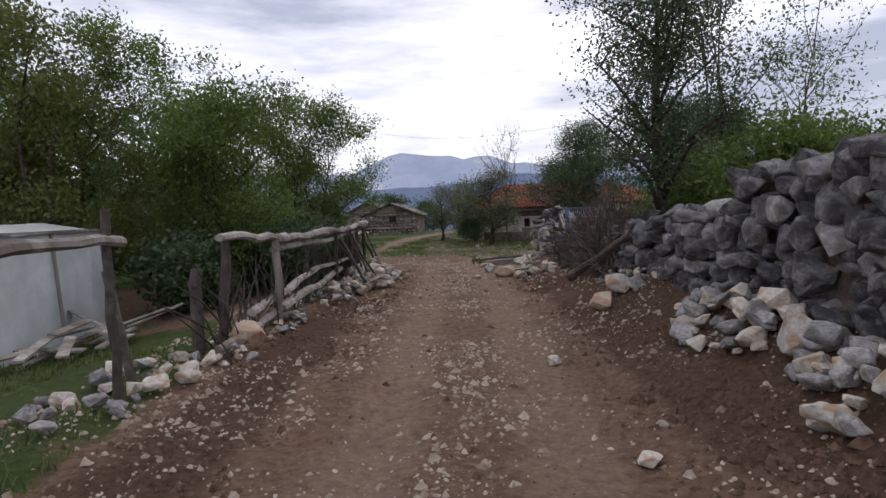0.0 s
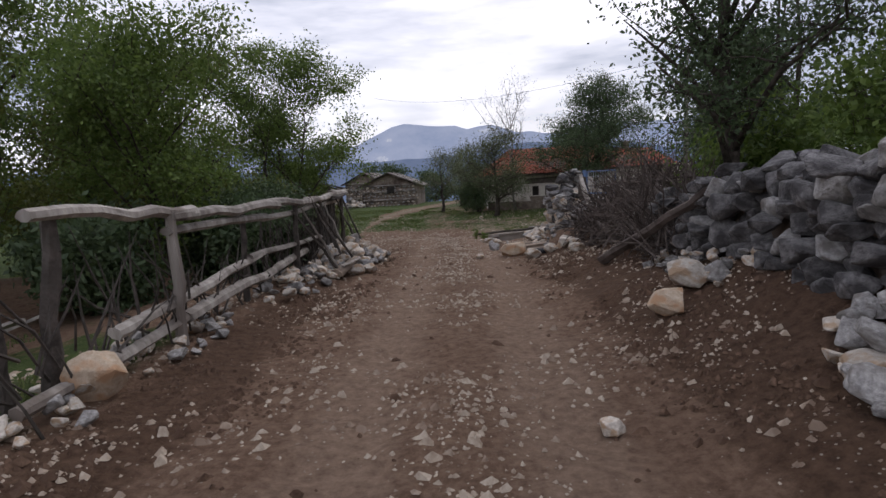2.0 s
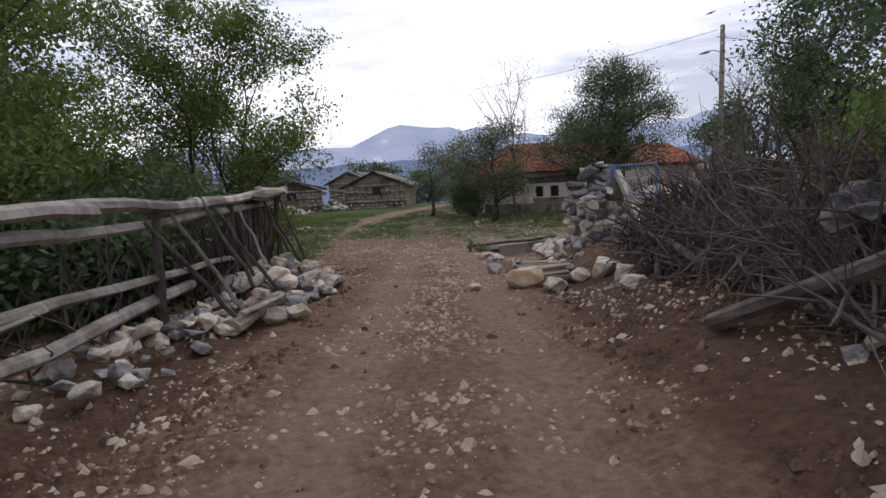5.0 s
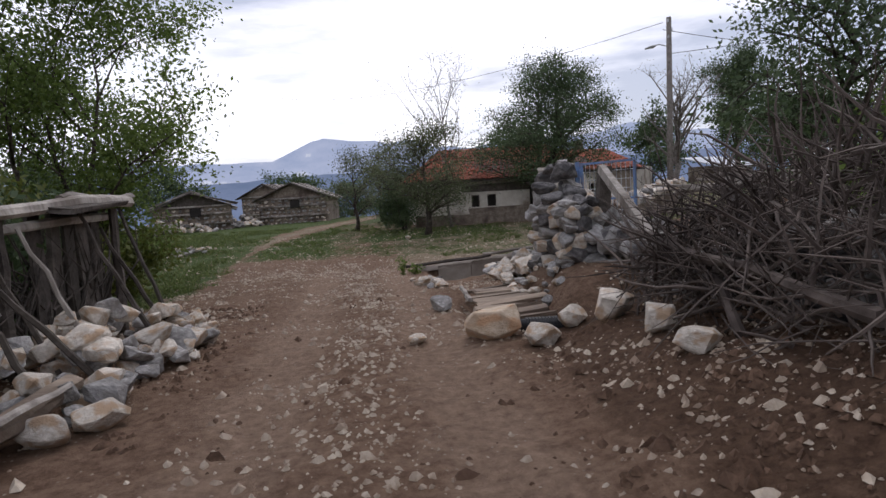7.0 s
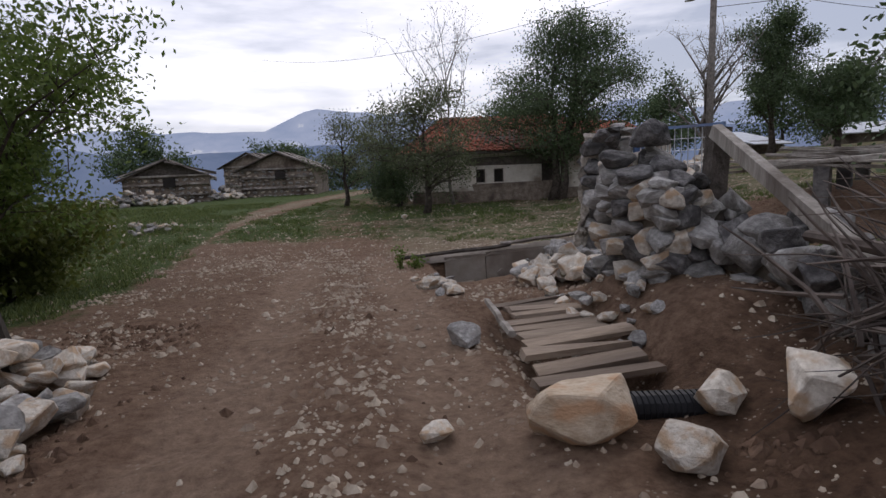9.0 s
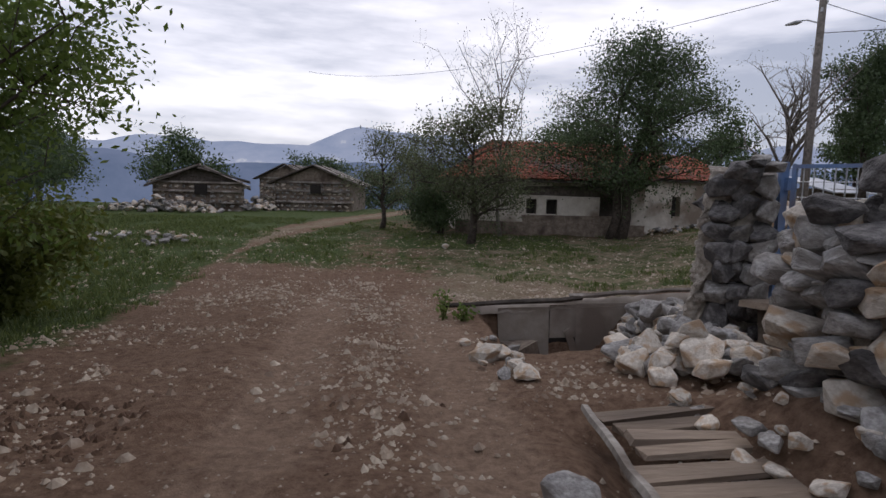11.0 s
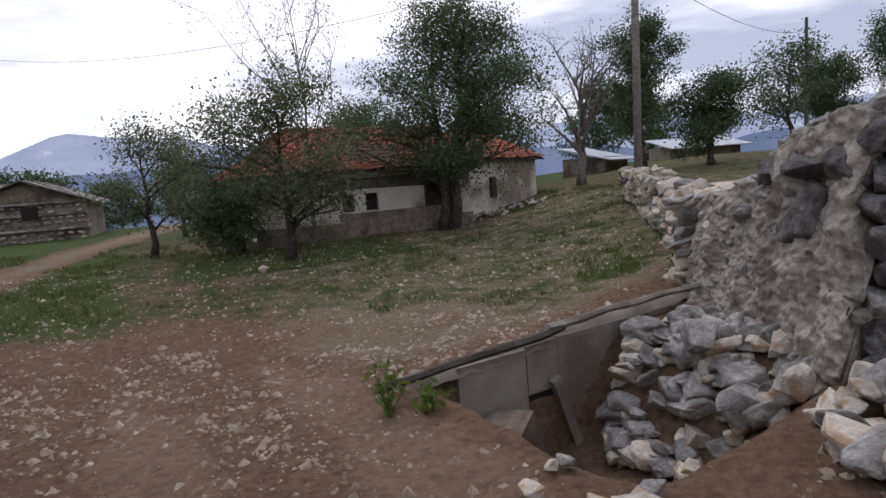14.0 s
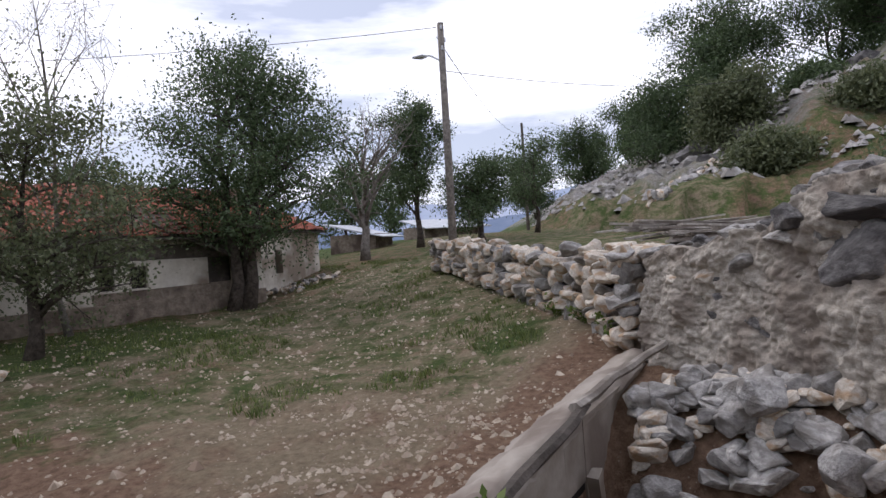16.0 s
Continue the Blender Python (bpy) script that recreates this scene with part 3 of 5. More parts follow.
stone_wall("wall_field", "dry-stone field wall of pale limestone running to the pole", [(4.62, 18.45, 0.0, 0.90), (5.7, 19.2, 0.0, 0.88), (6.7, 20.35, 0.1, 0.92), (7.9, 21.8, 0.25, 1.0), (9.2, 23.3, 0.45, 1.12), (9.9, 24.4, 0.5, 1.15)], 8, [STONE_PALE, STONE, STONE_PALE], course=0.15, length=0.22, depth=0.5, face=-1)

# plastered stub of the gate wall, roughly cast, with big dark blocks showing
rnd = random.Random(31)
stub = thing("wall_plastered", "crumbling plastered stone wall beside a blue gate", "wall", kind="structure")
face_a, face_b = Vector((3.2, 16.2, 0)), Vector((4.55, 18.35, 0))
along = (face_b - face_a).normalized()
inward = Vector((along.y, -along.x, 0))
sh, NU, NV = Shape(), 170, 110
vs, fs = [], []


def stub_top(u):
    return float(np.interp(u, (0, .2, .38, .5, .8, 1), (1.46, 1.42, 1.32, 1.08, .94, .86))) + 0.03 * math.sin(u * 23) + 0.03 * noise.noise((u * 19, 0.5, 2))


for i in range(NU + 1):
    u = i / NU
    for j in range(NV + 1):
        v = j / NV
        p = face_a.lerp(face_b, u)
        z = -0.35 + (stub_top(u) + 0.35) * v
        q = Vector((p.x, p.y, z))
        bulge = 0.06 * noise.noise(q * 2.6) + 0.035 * noise.noise(q * 7) + 0.036 * noise.noise(q * 13) + 0.045 * abs(noise.noise(q * 21)) + 0.012 * noise.noise(q * 45) + 0.05 * max(0, noise.noise(q * 4.2 + Vector((3, 1, 7))))
        vs.append(p - inward * (0.02 + bulge + 0.16 * (1 - v)) + Vector((0, 0, z)))
fs = [(i * (NV + 1) + j, (i + 1) * (NV + 1) + j, (i + 1) * (NV + 1) + j + 1, i * (NV + 1) + j + 1) for i in range(NU) for j in range(NV)]
nb = len(vs)
for i in range(NU + 1):
    u = i / NU
    p = (face_a + Vector((0.55, 0.05, 0))).lerp(face_b + inward * 0.5, u)
    vs += [p + Vector((0, 0, -0.35)), p + Vector((0, 0, stub_top(u) - 0.03))]
for i in range(NU):
    o = nb + 2 * i
    fs += [(o, o + 1, o + 3, o + 2), (i * (NV + 1) + NV, (i + 1) * (NV + 1) + NV, o + 3, o + 1)]
fs += [tuple([j for j in range(NV + 1)] + [nb + 1, nb]), tuple([NU * (NV + 1) + j for j in range(NV, -1, -1)] + [nb + 2 * NU, nb + 2 * NU + 1])]
sh.add(vs, fs)
part("plaster", sh, PLASTER, stub, "", True)
for u, z, s, mat in ((0.24, 0.86, (0.56, 0.24, 0.42), STONE_DARK), (0.27, 1.17, (0.68, 0.26, 0.17), STONE_DARK), (0.07, 1.12, (0.34, 0.22, 0.26), STONE_DARK), (0.42, 1.12, (0.26, 0.2, 0.2), STONE_DARK), (0.06, 1.4, (0.5, 0.34, 0.2), STONE_DARK), (0.24, 1.38, (0.46, 0.3, 0.14), STONE_DARK), (0.34, 1.29, (0.3, 0.26, 0.12), STONE), (0.12, 0.55, (0.3, 0.16, 0.2), STONE), (0.1, 0.2, (0.34, 0.16, 0.22), STONE), (0.45, 0.98, (0.26, 0.2, 0.12), STONE), (0.58, 0.80, (0.24, 0.2, 0.10), STONE), (0.72, 0.7, (0.2, 0.2, 0.1), STONE_PALE), (0.86, 0.64, (0.22, 0.2, 0.1), STONE_PALE)):
    p = face_a.lerp(face_b, u) - inward * (0.03 if z < stub_top(u) - 0.1 else -0.18)
    stone(stub, rnd, mat, (p.x, p.y, z), s, "fine", turn=math.atan2(along.y, along.x))
for k in range(44):
    u, v = rnd.random(), rnd.random()
    z = -.25 + (stub_top(u) + .1) * v
    p = face_a.lerp(face_b, u) - inward * (0.0 + .14 * (1 - v))
    s_ = rnd.uniform(.07, .2)
    stone(stub, rnd, rnd.choice((STONE, PLASTER, PLASTER, STONE_DARK)), (p.x, p.y, z), (s_ * 1.3, .09, s_ * .8), turn=math.atan2(along.y, along.x))
for k in range(46):
    u = rnd.random()
    p = face_a.lerp(face_b, u) + inward * rnd.uniform(0.02, 0.42)
    stone(stub, rnd, rnd.choice((STONE, STONE, STONE_DARK)), (p.x, p.y, stub_top(u) + rnd.uniform(-.03, .05)), (rnd.uniform(.12, .24), rnd.uniform(.1, .2), rnd.uniform(.07, .12)), turn=math.atan2(along.y, along.x))

# rough blocks on the pillar's end
for row in range(8):
    for q in (.06, .24, .42):
        p = face_a + Vector((q + rnd.uniform(-.03, .03), -.01 + rnd.uniform(-.03, .03), 0))
        stone(stub, rnd, rnd.choice((STONE, STONE_DARK, STONE_DARK)), (p.x, p.y, .02 + row * .185 + rnd.uniform(-.03, .03)), (rnd.uniform(.2, .34), .17, rnd.uniform(.17, .27)), turn=0.1)

# blue gate hung on the far pillar
gate = thing("metal_gate", "faded blue tube-and-mesh gate hung on a stone pillar", "gate")
jx, jy = 3.80, 16.22
gz = ground_z(jx, jy)
gate.location = (jx, jy, gz)
part("jamb", Shape().box(pose(0, 0, 0.76), 0.07, 0.05, 1.56, 0.003), BLUE_PAINT, gate)
for zz in (0.62, 1.35):
    part("hinge", Shape().box(pose(0.02, -0.045, zz), 0.05, 0.05, 0.11, 0.003), BLUE_PAINT, gate)
leaf_m = pose(0.03, -0.05, 0, 0, 0, -56)
LW = 0.95
for xx in (0.03, LW):
    part("stile", Shape().box(leaf_m @ pose(xx, 0, 0.97), 0.035, 0.035, 1.1), BLUE_PAINT, gate)
for zz in (0.44, 0.95, 1.50):
    part("cross_bar", Shape().box(leaf_m @ pose(LW / 2 + .015, 0, zz), LW - 0.04, 0.028, 0.032), BLUE_PAINT, gate)
for k in range(11):
    part("bar", Shape().tube([leaf_m @ Vector((.1 + .078 * k, 0, .44)), leaf_m @ Vector((.1 + .078 * k, 0, 1.5))], [.006, .006], 5), METAL, gate)
for zz in (0.62, 0.78, 1.1, 1.24, 1.37):
    part("wire", Shape().tube([leaf_m @ Vector((.05, .008, zz)), leaf_m @ Vector((LW - .02, .008, zz))], [.004, .004], 4), METAL, gate)
threshold = thing("threshold", "worn board laid over rubble as the gate's threshold", "threshold")
part("board", Shape().box(pose(3.72, 15.62, gz + 0.36, 2, -3, -70), 1.1, 0.3, 0.05, 0.015), PLANK, threshold)
part("rubble", Shape().box(pose(3.86, 15.62, gz + 0.14, 0, 0, -70), 1.0, 0.3, 0.42, 0.04), MORTAR, threshold)

# ---- pit with concrete walls, beam, planks ----
pit_wall = thing("wall_pit", "stained concrete retaining wall of an open pit with a dark outlet", "retaining wall", kind="structure")
for a, b, c, d in ((1.72, 2.36, -1.25, -0.2), (2.70, 4.3, -1.25, -0.12), (2.36, 2.70, -0.58, -0.16)):
    part("wall_panel", Shape().box(pose((a + b) / 2, 18.42, (c + d) / 2, 0, -1.5, 0), b - a, 0.16, d - c, 0.004), CONCRETE, pit_wall)
# No hollow behind the panels: a solid block coloured as deep shade.
part("outlet", Shape().box(pose(2.53, 18.455, -0.95), 0.42, 0.2, 0.8), SHADE_INSIDE, pit_wall, "outlet hole, near-black block for its unlit depth")
part("pier", Shape().box(pose(2.70, 18.26, -0.84, 4, -22, 0), 0.1, 0.06, 0.85, 0.02), CONCRETE, pit_wall)
blk = thing("concrete_block", "broken concrete block at the rim of the pit", "concrete block")
part("block", Shape().box(pose(1.98, 18.08, -0.82, 4, -6, 14), 0.3, 0.4, 0.5, 0.06), MORTAR, blk)
beam = thing("timber_beam", "long cracked grey timber beam lying along the pit's edge", "beam")
rail(beam, "beam", (1.02, 18.20, -0.16), (2.75, 18.34, -0.07), 0.045, 0.05, WOOD_DARK, rnd, 0.02, 6, 0.7)
rail(beam, "beam", (2.6, 18.36, -0.05), (4.45, 18.15, 0.12), 0.05, 0.04, WOOD, rnd, 0.02, 6, 0.7)
rim = Shape()
for k in range(61):
    u = k / 60
    for q in range(7):
        v = q / 6
        lump = Vector((u * 30, v * 4, 0.7))
        rim.v.append((1.25 + 3.1 * u, 18.33 + 0.42 * v + 0.03 * noise.noise((u * 14, v, 5)), -0.21 + 0.23 * u + 0.03 * noise.noise(lump) + 0.015 * noise.noise(lump * 3) - 0.16 * v * v - (0.1 if q == 0 else 0)))
rim.f = [(k * 7 + q, (k + 1) * 7 + q, (k + 1) * 7 + q + 1, k * 7 + q + 1) for k in range(60) for q in range(6)]
part("mortar_bed", rim, CONCRETE, beam, "crumbling mortar rim", True)

cover = thing("plank_cover", "row of worn planks laid over the roadside ditch", "plank cover")
rnd = random.Random(12)
for k in range(11):
    y = 12.65 + k * 0.195 + rnd.uniform(-.03, .03)
    ln = rnd.uniform(0.6, 0.85)
    part("plank", Shape().box(pose(1.82 + 0.02 * k + rnd.uniform(-.06, .06), y, ground_z(1.3, y) + 0.06 + rnd.uniform(0, .035), rnd.uniform(-5, 5), rnd.uniform(-5, 1), rnd.uniform(-2, 9)), ln, rnd.uniform(.09, .17), 0.035, 0.014, rnd), PLANK, cover)
for y0, y1, x0 in ((13.3, 14.6, 1.5),):
    rail(cover, "batten", (x0, y0, ground_z(1.3, y0) + 0.12), (x0 + .1, y1, ground_z(1.3, y1) + 0.12), 0.035, 0.03, WOOD, rnd, 0.01, 5)
pipe = thing("drain_pipe", "black ribbed plastic drain pipe under the rocks", "pipe")
for k in range(14):
    part("rib", Shape().tube([(1.78 + 0.028 * k, 12.10 - 0.004 * k, -0.02), (1.80 + 0.028 * k, 12.10 - 0.004 * k, -0.02)], [0.085, 0.085], 12), BLACK_PLASTIC, pipe)
part("pipe", Shape().tube([(1.7, 12.11, -0.02), (2.25, 12.03, -0.02)], [0.075, 0.075], 14), BLACK_PLASTIC, pipe, "", True)

# ---- rail fence ----
fence = thing("fence", "old rail fence of crooked weathered poles and brushwood", "fence")
rnd = random.Random(21)
for x, y, h, r, lx, ly, mat in ((-2.35, 2.8, 1.5, 0.05, 0, 0, WOOD_DARK), (-2.3, 4.7, 1.2, 0.075, 0.05, .1, WOOD_DARK), (-2.1, 6.12, 1.2, 0.07, 0.02, -.05, WOOD), (-2.15, 7.9, 1.15, 0.055, 0, .05, WOOD_DARK), (-2.05, 9.8, 1.15, 0.06, .04, 0, WOOD_DARK), (-2.05, 11.6, 1.18, 0.06, 0, .05, WOOD_DARK), (-2.0, 13.3, 1.25, 0.06, .02, 0, WOOD_DARK), (-2.55, 3.4, 1.0, 0.05, -.25, .1, WOOD_DARK), (-2.9, 1.6, 1.0, 0.07, -.35, 0, WOOD_DARK), (-2.5, 4.5, 0.9, 0.09, .05, 0, WOOD_DARK)):
    z = ground_z(x, y)
    rail(fence, "post", (x, y, z - 0.1), (x + lx, y + ly, z + h), r, r * 0.8, mat, rnd, 0.015)
for a, b, r0, r1 in (((-2.33, 1.2, 1.36), (-2.33, 2.95, 1.37), .055, .05), ((-2.22, 4.55, 1.32), (-2.08, 6.5, 1.25), .055, .07), ((-2.08, 6.05, 1.22), (-2.02, 8.9, 1.22), .06, .075), ((-2.05, 8.4, 1.24), (-2.02, 11.2, 1.22), .07, .06), ((-2.03, 10.6, 1.24), (-1.95, 13.6, 1.30), .06, .07),
                     ((-2.1, 6.0, 1.10), (-2.08, 8.6, 1.08), .05, .06), ((-2.1, 8.5, 1.06), (-2.05, 13.3, 1.16), .05, .045), ((-2.15, 5.2, 0.42), (-2.1, 8.4, 0.62), .06, .05), ((-2.1, 6.2, 0.30), (-2.08, 10.5, 0.42), .07, .06), ((-2.15, 4.2, 0.22), (-2.1, 7.2, 0.35), .05, .05), ((-2.12, 8.0, 0.62), (-2.05, 11.5, 0.55), .05, .04), ((-2.0, 12.4, 1.33), (-1.95, 13.7, 1.36), .035, .04)):
    rail(fence, "rail", a, b, r0, r1, WOOD, rnd, 0.03)
for k in range(9):
    y = 9.8 + k * 0.45
    x = -1.95
    z = ground_z(-1.5, y)
    rail(fence, "stake", (x + rnd.uniform(.15, .5), y + rnd.uniform(-.2, .3), z + 0.1), (x - 0.05, y + rnd.uniform(-.3, .1), 1.15 + rnd.uniform(-.1, .15)), .025, .016, WOOD if k % 4 == 1 else WOOD_DARK, rnd, 0.02, 5, 1)
brush = Shape()
for k in range(380):
    y = rnd.uniform(4.0, 13.5) if k < 160 else rnd.uniform(10.5, 13.4)
    a = Vector((-2.2 + rnd.gauss(0, .08), y, rnd.uniform(.05, .5)))
    d = Vector((rnd.gauss(0, .1), rnd.gauss(0, .5), rnd.uniform(.2, .9)))
    brush.tube([a, a + d * .5 + Vector((rnd.gauss(0, .05), 0, rnd.gauss(0, .05))), a + d], [.012, .009, .003], 4, 1, 0, rnd)
part("cap_board", Shape().box(pose(-2.0, 12.75, 1.27, 3, 4, 4), .34, 1.3, .045, .02), WOOD_DARK, fence, "black rotten board on the rails")
for k in range(5):
    part("lath", Shape().box(pose(-2.12, 12.2 + .24 * k, .75, rnd.uniform(-6, 6), 0, 0), .03, .17, 1.0, .015, rnd), WOOD_DARK, fence)
tagged(part("brushwood", brush, WOOD_DARK, fence, "dark dead brushwood woven between the rails"), kind="stuff")

# ---- greenhouse ----
gh = thing("greenhouse", "small greenhouse tent of milky plastic film on laths", "greenhouse")
g0 = ground_z(-6.5, 7) - 0.05
sh = Shape()
prof = [(-5.15, g0), (-5.28, 1.40), (-6.2, 1.55), (-8.2, 1.35), (-8.4, g0)]
NB = 9
vs = []
for k in range(NB):
    y = 5.2 + 2.4 * k / (NB - 1)
    for i, (x, z) in enumerate(prof):
        vs.append((x + 0.03 * noise.noise((k * .9, i, 1)), y, z + (0.04 * noise.noise((k * .8, i, 4)) if 0 < i < 4 else 0)))
fs = [(k * 5 + i, (k + 1) * 5 + i, (k + 1) * 5 + i + 1, k * 5 + i + 1) for k in range(NB - 1) for i in range(4)]
fs += [tuple(range(5)), tuple((NB - 1) * 5 + i for i in range(4, -1, -1))]
sh.add(vs, fs)
part("film", sh, FILM, gh)
for y in (5.18, 6.4, 7.62):
    part("lath", Shape().box(pose(-5.2, y, (g0 + 1.4) / 2, 0, -3.5, 0), 0.04, 0.04, 1.4 - g0), WOOD, gh)
part("lath", Shape().box(pose(-5.26, 6.4, 1.42), 0.05, 2.5, 0.04), WOOD, gh)
junk = thing("board_heap", "heap of rags and broken boards beside the greenhouse", "board heap")
for k in range(13):
    part("board", Shape().box(pose(-4.6 + rnd.uniform(-.4, .5), 5.8 + rnd.uniform(-.9, .8), g0 + 0.16 + k * 0.022, rnd.uniform(-18, 18), rnd.uniform(-22, 10), rnd.uniform(0, 180)), rnd.uniform(.6, 1.3), .12, .025, .006, rnd), WOOD, junk)

# ---- brushwood pile ----
pile = tagged(new("brush_pile"), "tangled pile of dry grey-brown branches against the wall", "brush pile", kind="stuff")
rnd = random.Random(77)
sh = Shape()
for k in range(2500):
    y = rnd.uniform(7.4, 11.9)
    hgt = (1.05 - 0.1 * abs(y - 10)) * (0.35 + 0.65 * float(sstep(7.2, 8.6, y))) * float(1 - 0.45 * sstep(11.4, 12.9, y))
    x = rnd.uniform(2.55, 3.8)
    inside = float(sstep(2.2, 3.2, x))
    p = Vector((x, y, ground_z(x, y) + rnd.random() ** 0.7 * hgt * (0.25 + 0.75 * inside)))
    d = Vector((rnd.gauss(-.08, .4), rnd.gauss(0, .8), rnd.gauss(.2, .55)))
    ln = rnd.uniform(.25, .8)
    d = d.normalized() * ln
    r = rnd.choice((.004, .006, .006, .009, .014))
    pts, q = [p], p
    for s in range(4):
        d = d + Vector((rnd.gauss(0, .22), rnd.gauss(0, .22), rnd.gauss(-.04, .2))) * ln * .5
        q = q + d.normalized() * ln / 4
        pts.append(Vector((q.x, q.y, max(q.z, ground_z(q.x, q.y) + .01) if s == 3 else q.z)))
    sh.tube(pts, [r, r * .9, r * .75, r * .55, r * .25], 4, 1, 0, rnd)
pile.empty_display_size = .1
tagged(part("branches", sh, TWIG, pile), kind="stuff")
for a, b, r in (((2.25, 8.5, .3), (2.88, 6.8, 1.22), .075), ((2.6, 9.4, .55), (2.75, 12.2, .75), .05), ((2.5, 10.2, .3), (3.2, 11.9, .95), .035)):
    rail(pile, "log", a, b, r, r * .7, TWIG, rnd, .03)
lean_beam = thing("squared_beam", "pale squared timber leaning from the ruined pillar", "beam")
part("timber", Shape().box(look((3.12, 13.5, 1.30), (3.0, 12.1, 0.62)) @ pose(0, 0, -0.78), .075, .09, 1.75, .008), WOOD, lean_beam)
part("post", Shape().box(pose(3.12, 13.62, .72, 2, 3, 0), .13, .13, 1.3, .01), WOOD_DARK, lean_beam)

# ---- rubble heaps and single rocks ----


def heap(name, label, cx, cy, rx, ry, height, count, sizes, mats, seed):
    rnd = random.Random(seed)
    h = thing(name, label, "rubble heap")
    for k in range(count):
        a, q = rnd.uniform(0, 6.3), math.sqrt(rnd.random())
        x, y = cx + math.cos(a) * q * rx, cy + math.sin(a) * q * ry
        s = rnd.uniform(*sizes)
        z = ground_z(x, y) + s * .25 + rnd.random() * height * (1 - q) ** .7
        stone(h, rnd, rnd.choice(mats), (x, y, z), (s * rnd.uniform(.8, 1.3), s * rnd.uniform(.7, 1.1), s * rnd.uniform(.5, .85)))
    return h


heap("rubble_heap", "heap of pale broken limestone by the end of the fence", -1.6, 12.0, .6, 1.9, .5, 170, (.08, .26), (STONE_PALE, STONE_PALE, STONE), 41)
heap("rubble_heap", "line of broken stones under the rail fence", -1.9, 9.3, .42, 1.6, .22, 60, (.08, .2), (STONE_PALE, STONE), 42)
heap("rubble_heap", "scattered stones in the grass under the fence", -2.2, 5.6, .4, 1.9, .12, 55, (.07, .18), (STONE_PALE, STONE_PALE, STONE), 43)
heap("rubble_heap", "stones lying in the grass verge", -2.6, 3.2, .6, 1.1, .08, 30, (.08, .2), (STONE_PALE, STONE), 44)
heap("rubble_heap", "tumbled pale stones at the foot of the wall", 2.62, 3.6, .42, .85, .25, 60, (.09, .26), (STONE, STONE, STONE_PALE), 45)
heap("rubble_heap", "tumbled pale stones at the foot of the wall", 2.62, 1.75, .42, .7, .2, 40, (.1, .26), (STONE, STONE_PALE, STONE), 46)
heap("rubble_heap", "fallen stones along the wall foot", 2.75, 6.9, .3, 1.3, .12, 40, (.07, .16), (STONE, STONE_PALE), 47)
heap("rubble_heap", "heap of pale quarried stones by the gate", 2.72, 15.55, .52, .6, .36, 85, (.12, .27), (STONE_PALE, STONE, STONE_PALE), 48)
heap("rubble_heap", "slide of blue-grey stones running down into the pit", 3.35, 17.35, .62, .9, .04, 220, (.07, .3), (STONE, STONE, STONE_PALE), 49)
heap("rubble_heap", "small stones at the rim of the planks", 2.3, 13.9, .3, .9, .12, 40, (.06, .15), (STONE_PALE, STONE), 50)
heap("rubble_heap", "pale stones round the pit's rim", 1.3, 16.2, .25, .7, .06, 16, (.06, .16), (STONE_PALE, STONE_PALE, STONE), 51)
heap("rubble_heap", "stones along the foot of the house bank", 8.6, 28.1, 1.6, .5, .15, 60, (.08, .2), (STONE, STONE_PALE), 52)
heap("rubble_heap", "stones strewn on the meadow's edge", -5.6, 25.5, 1.3, .8, .12, 40, (.08, .22), (STONE_PALE, STONE), 53)

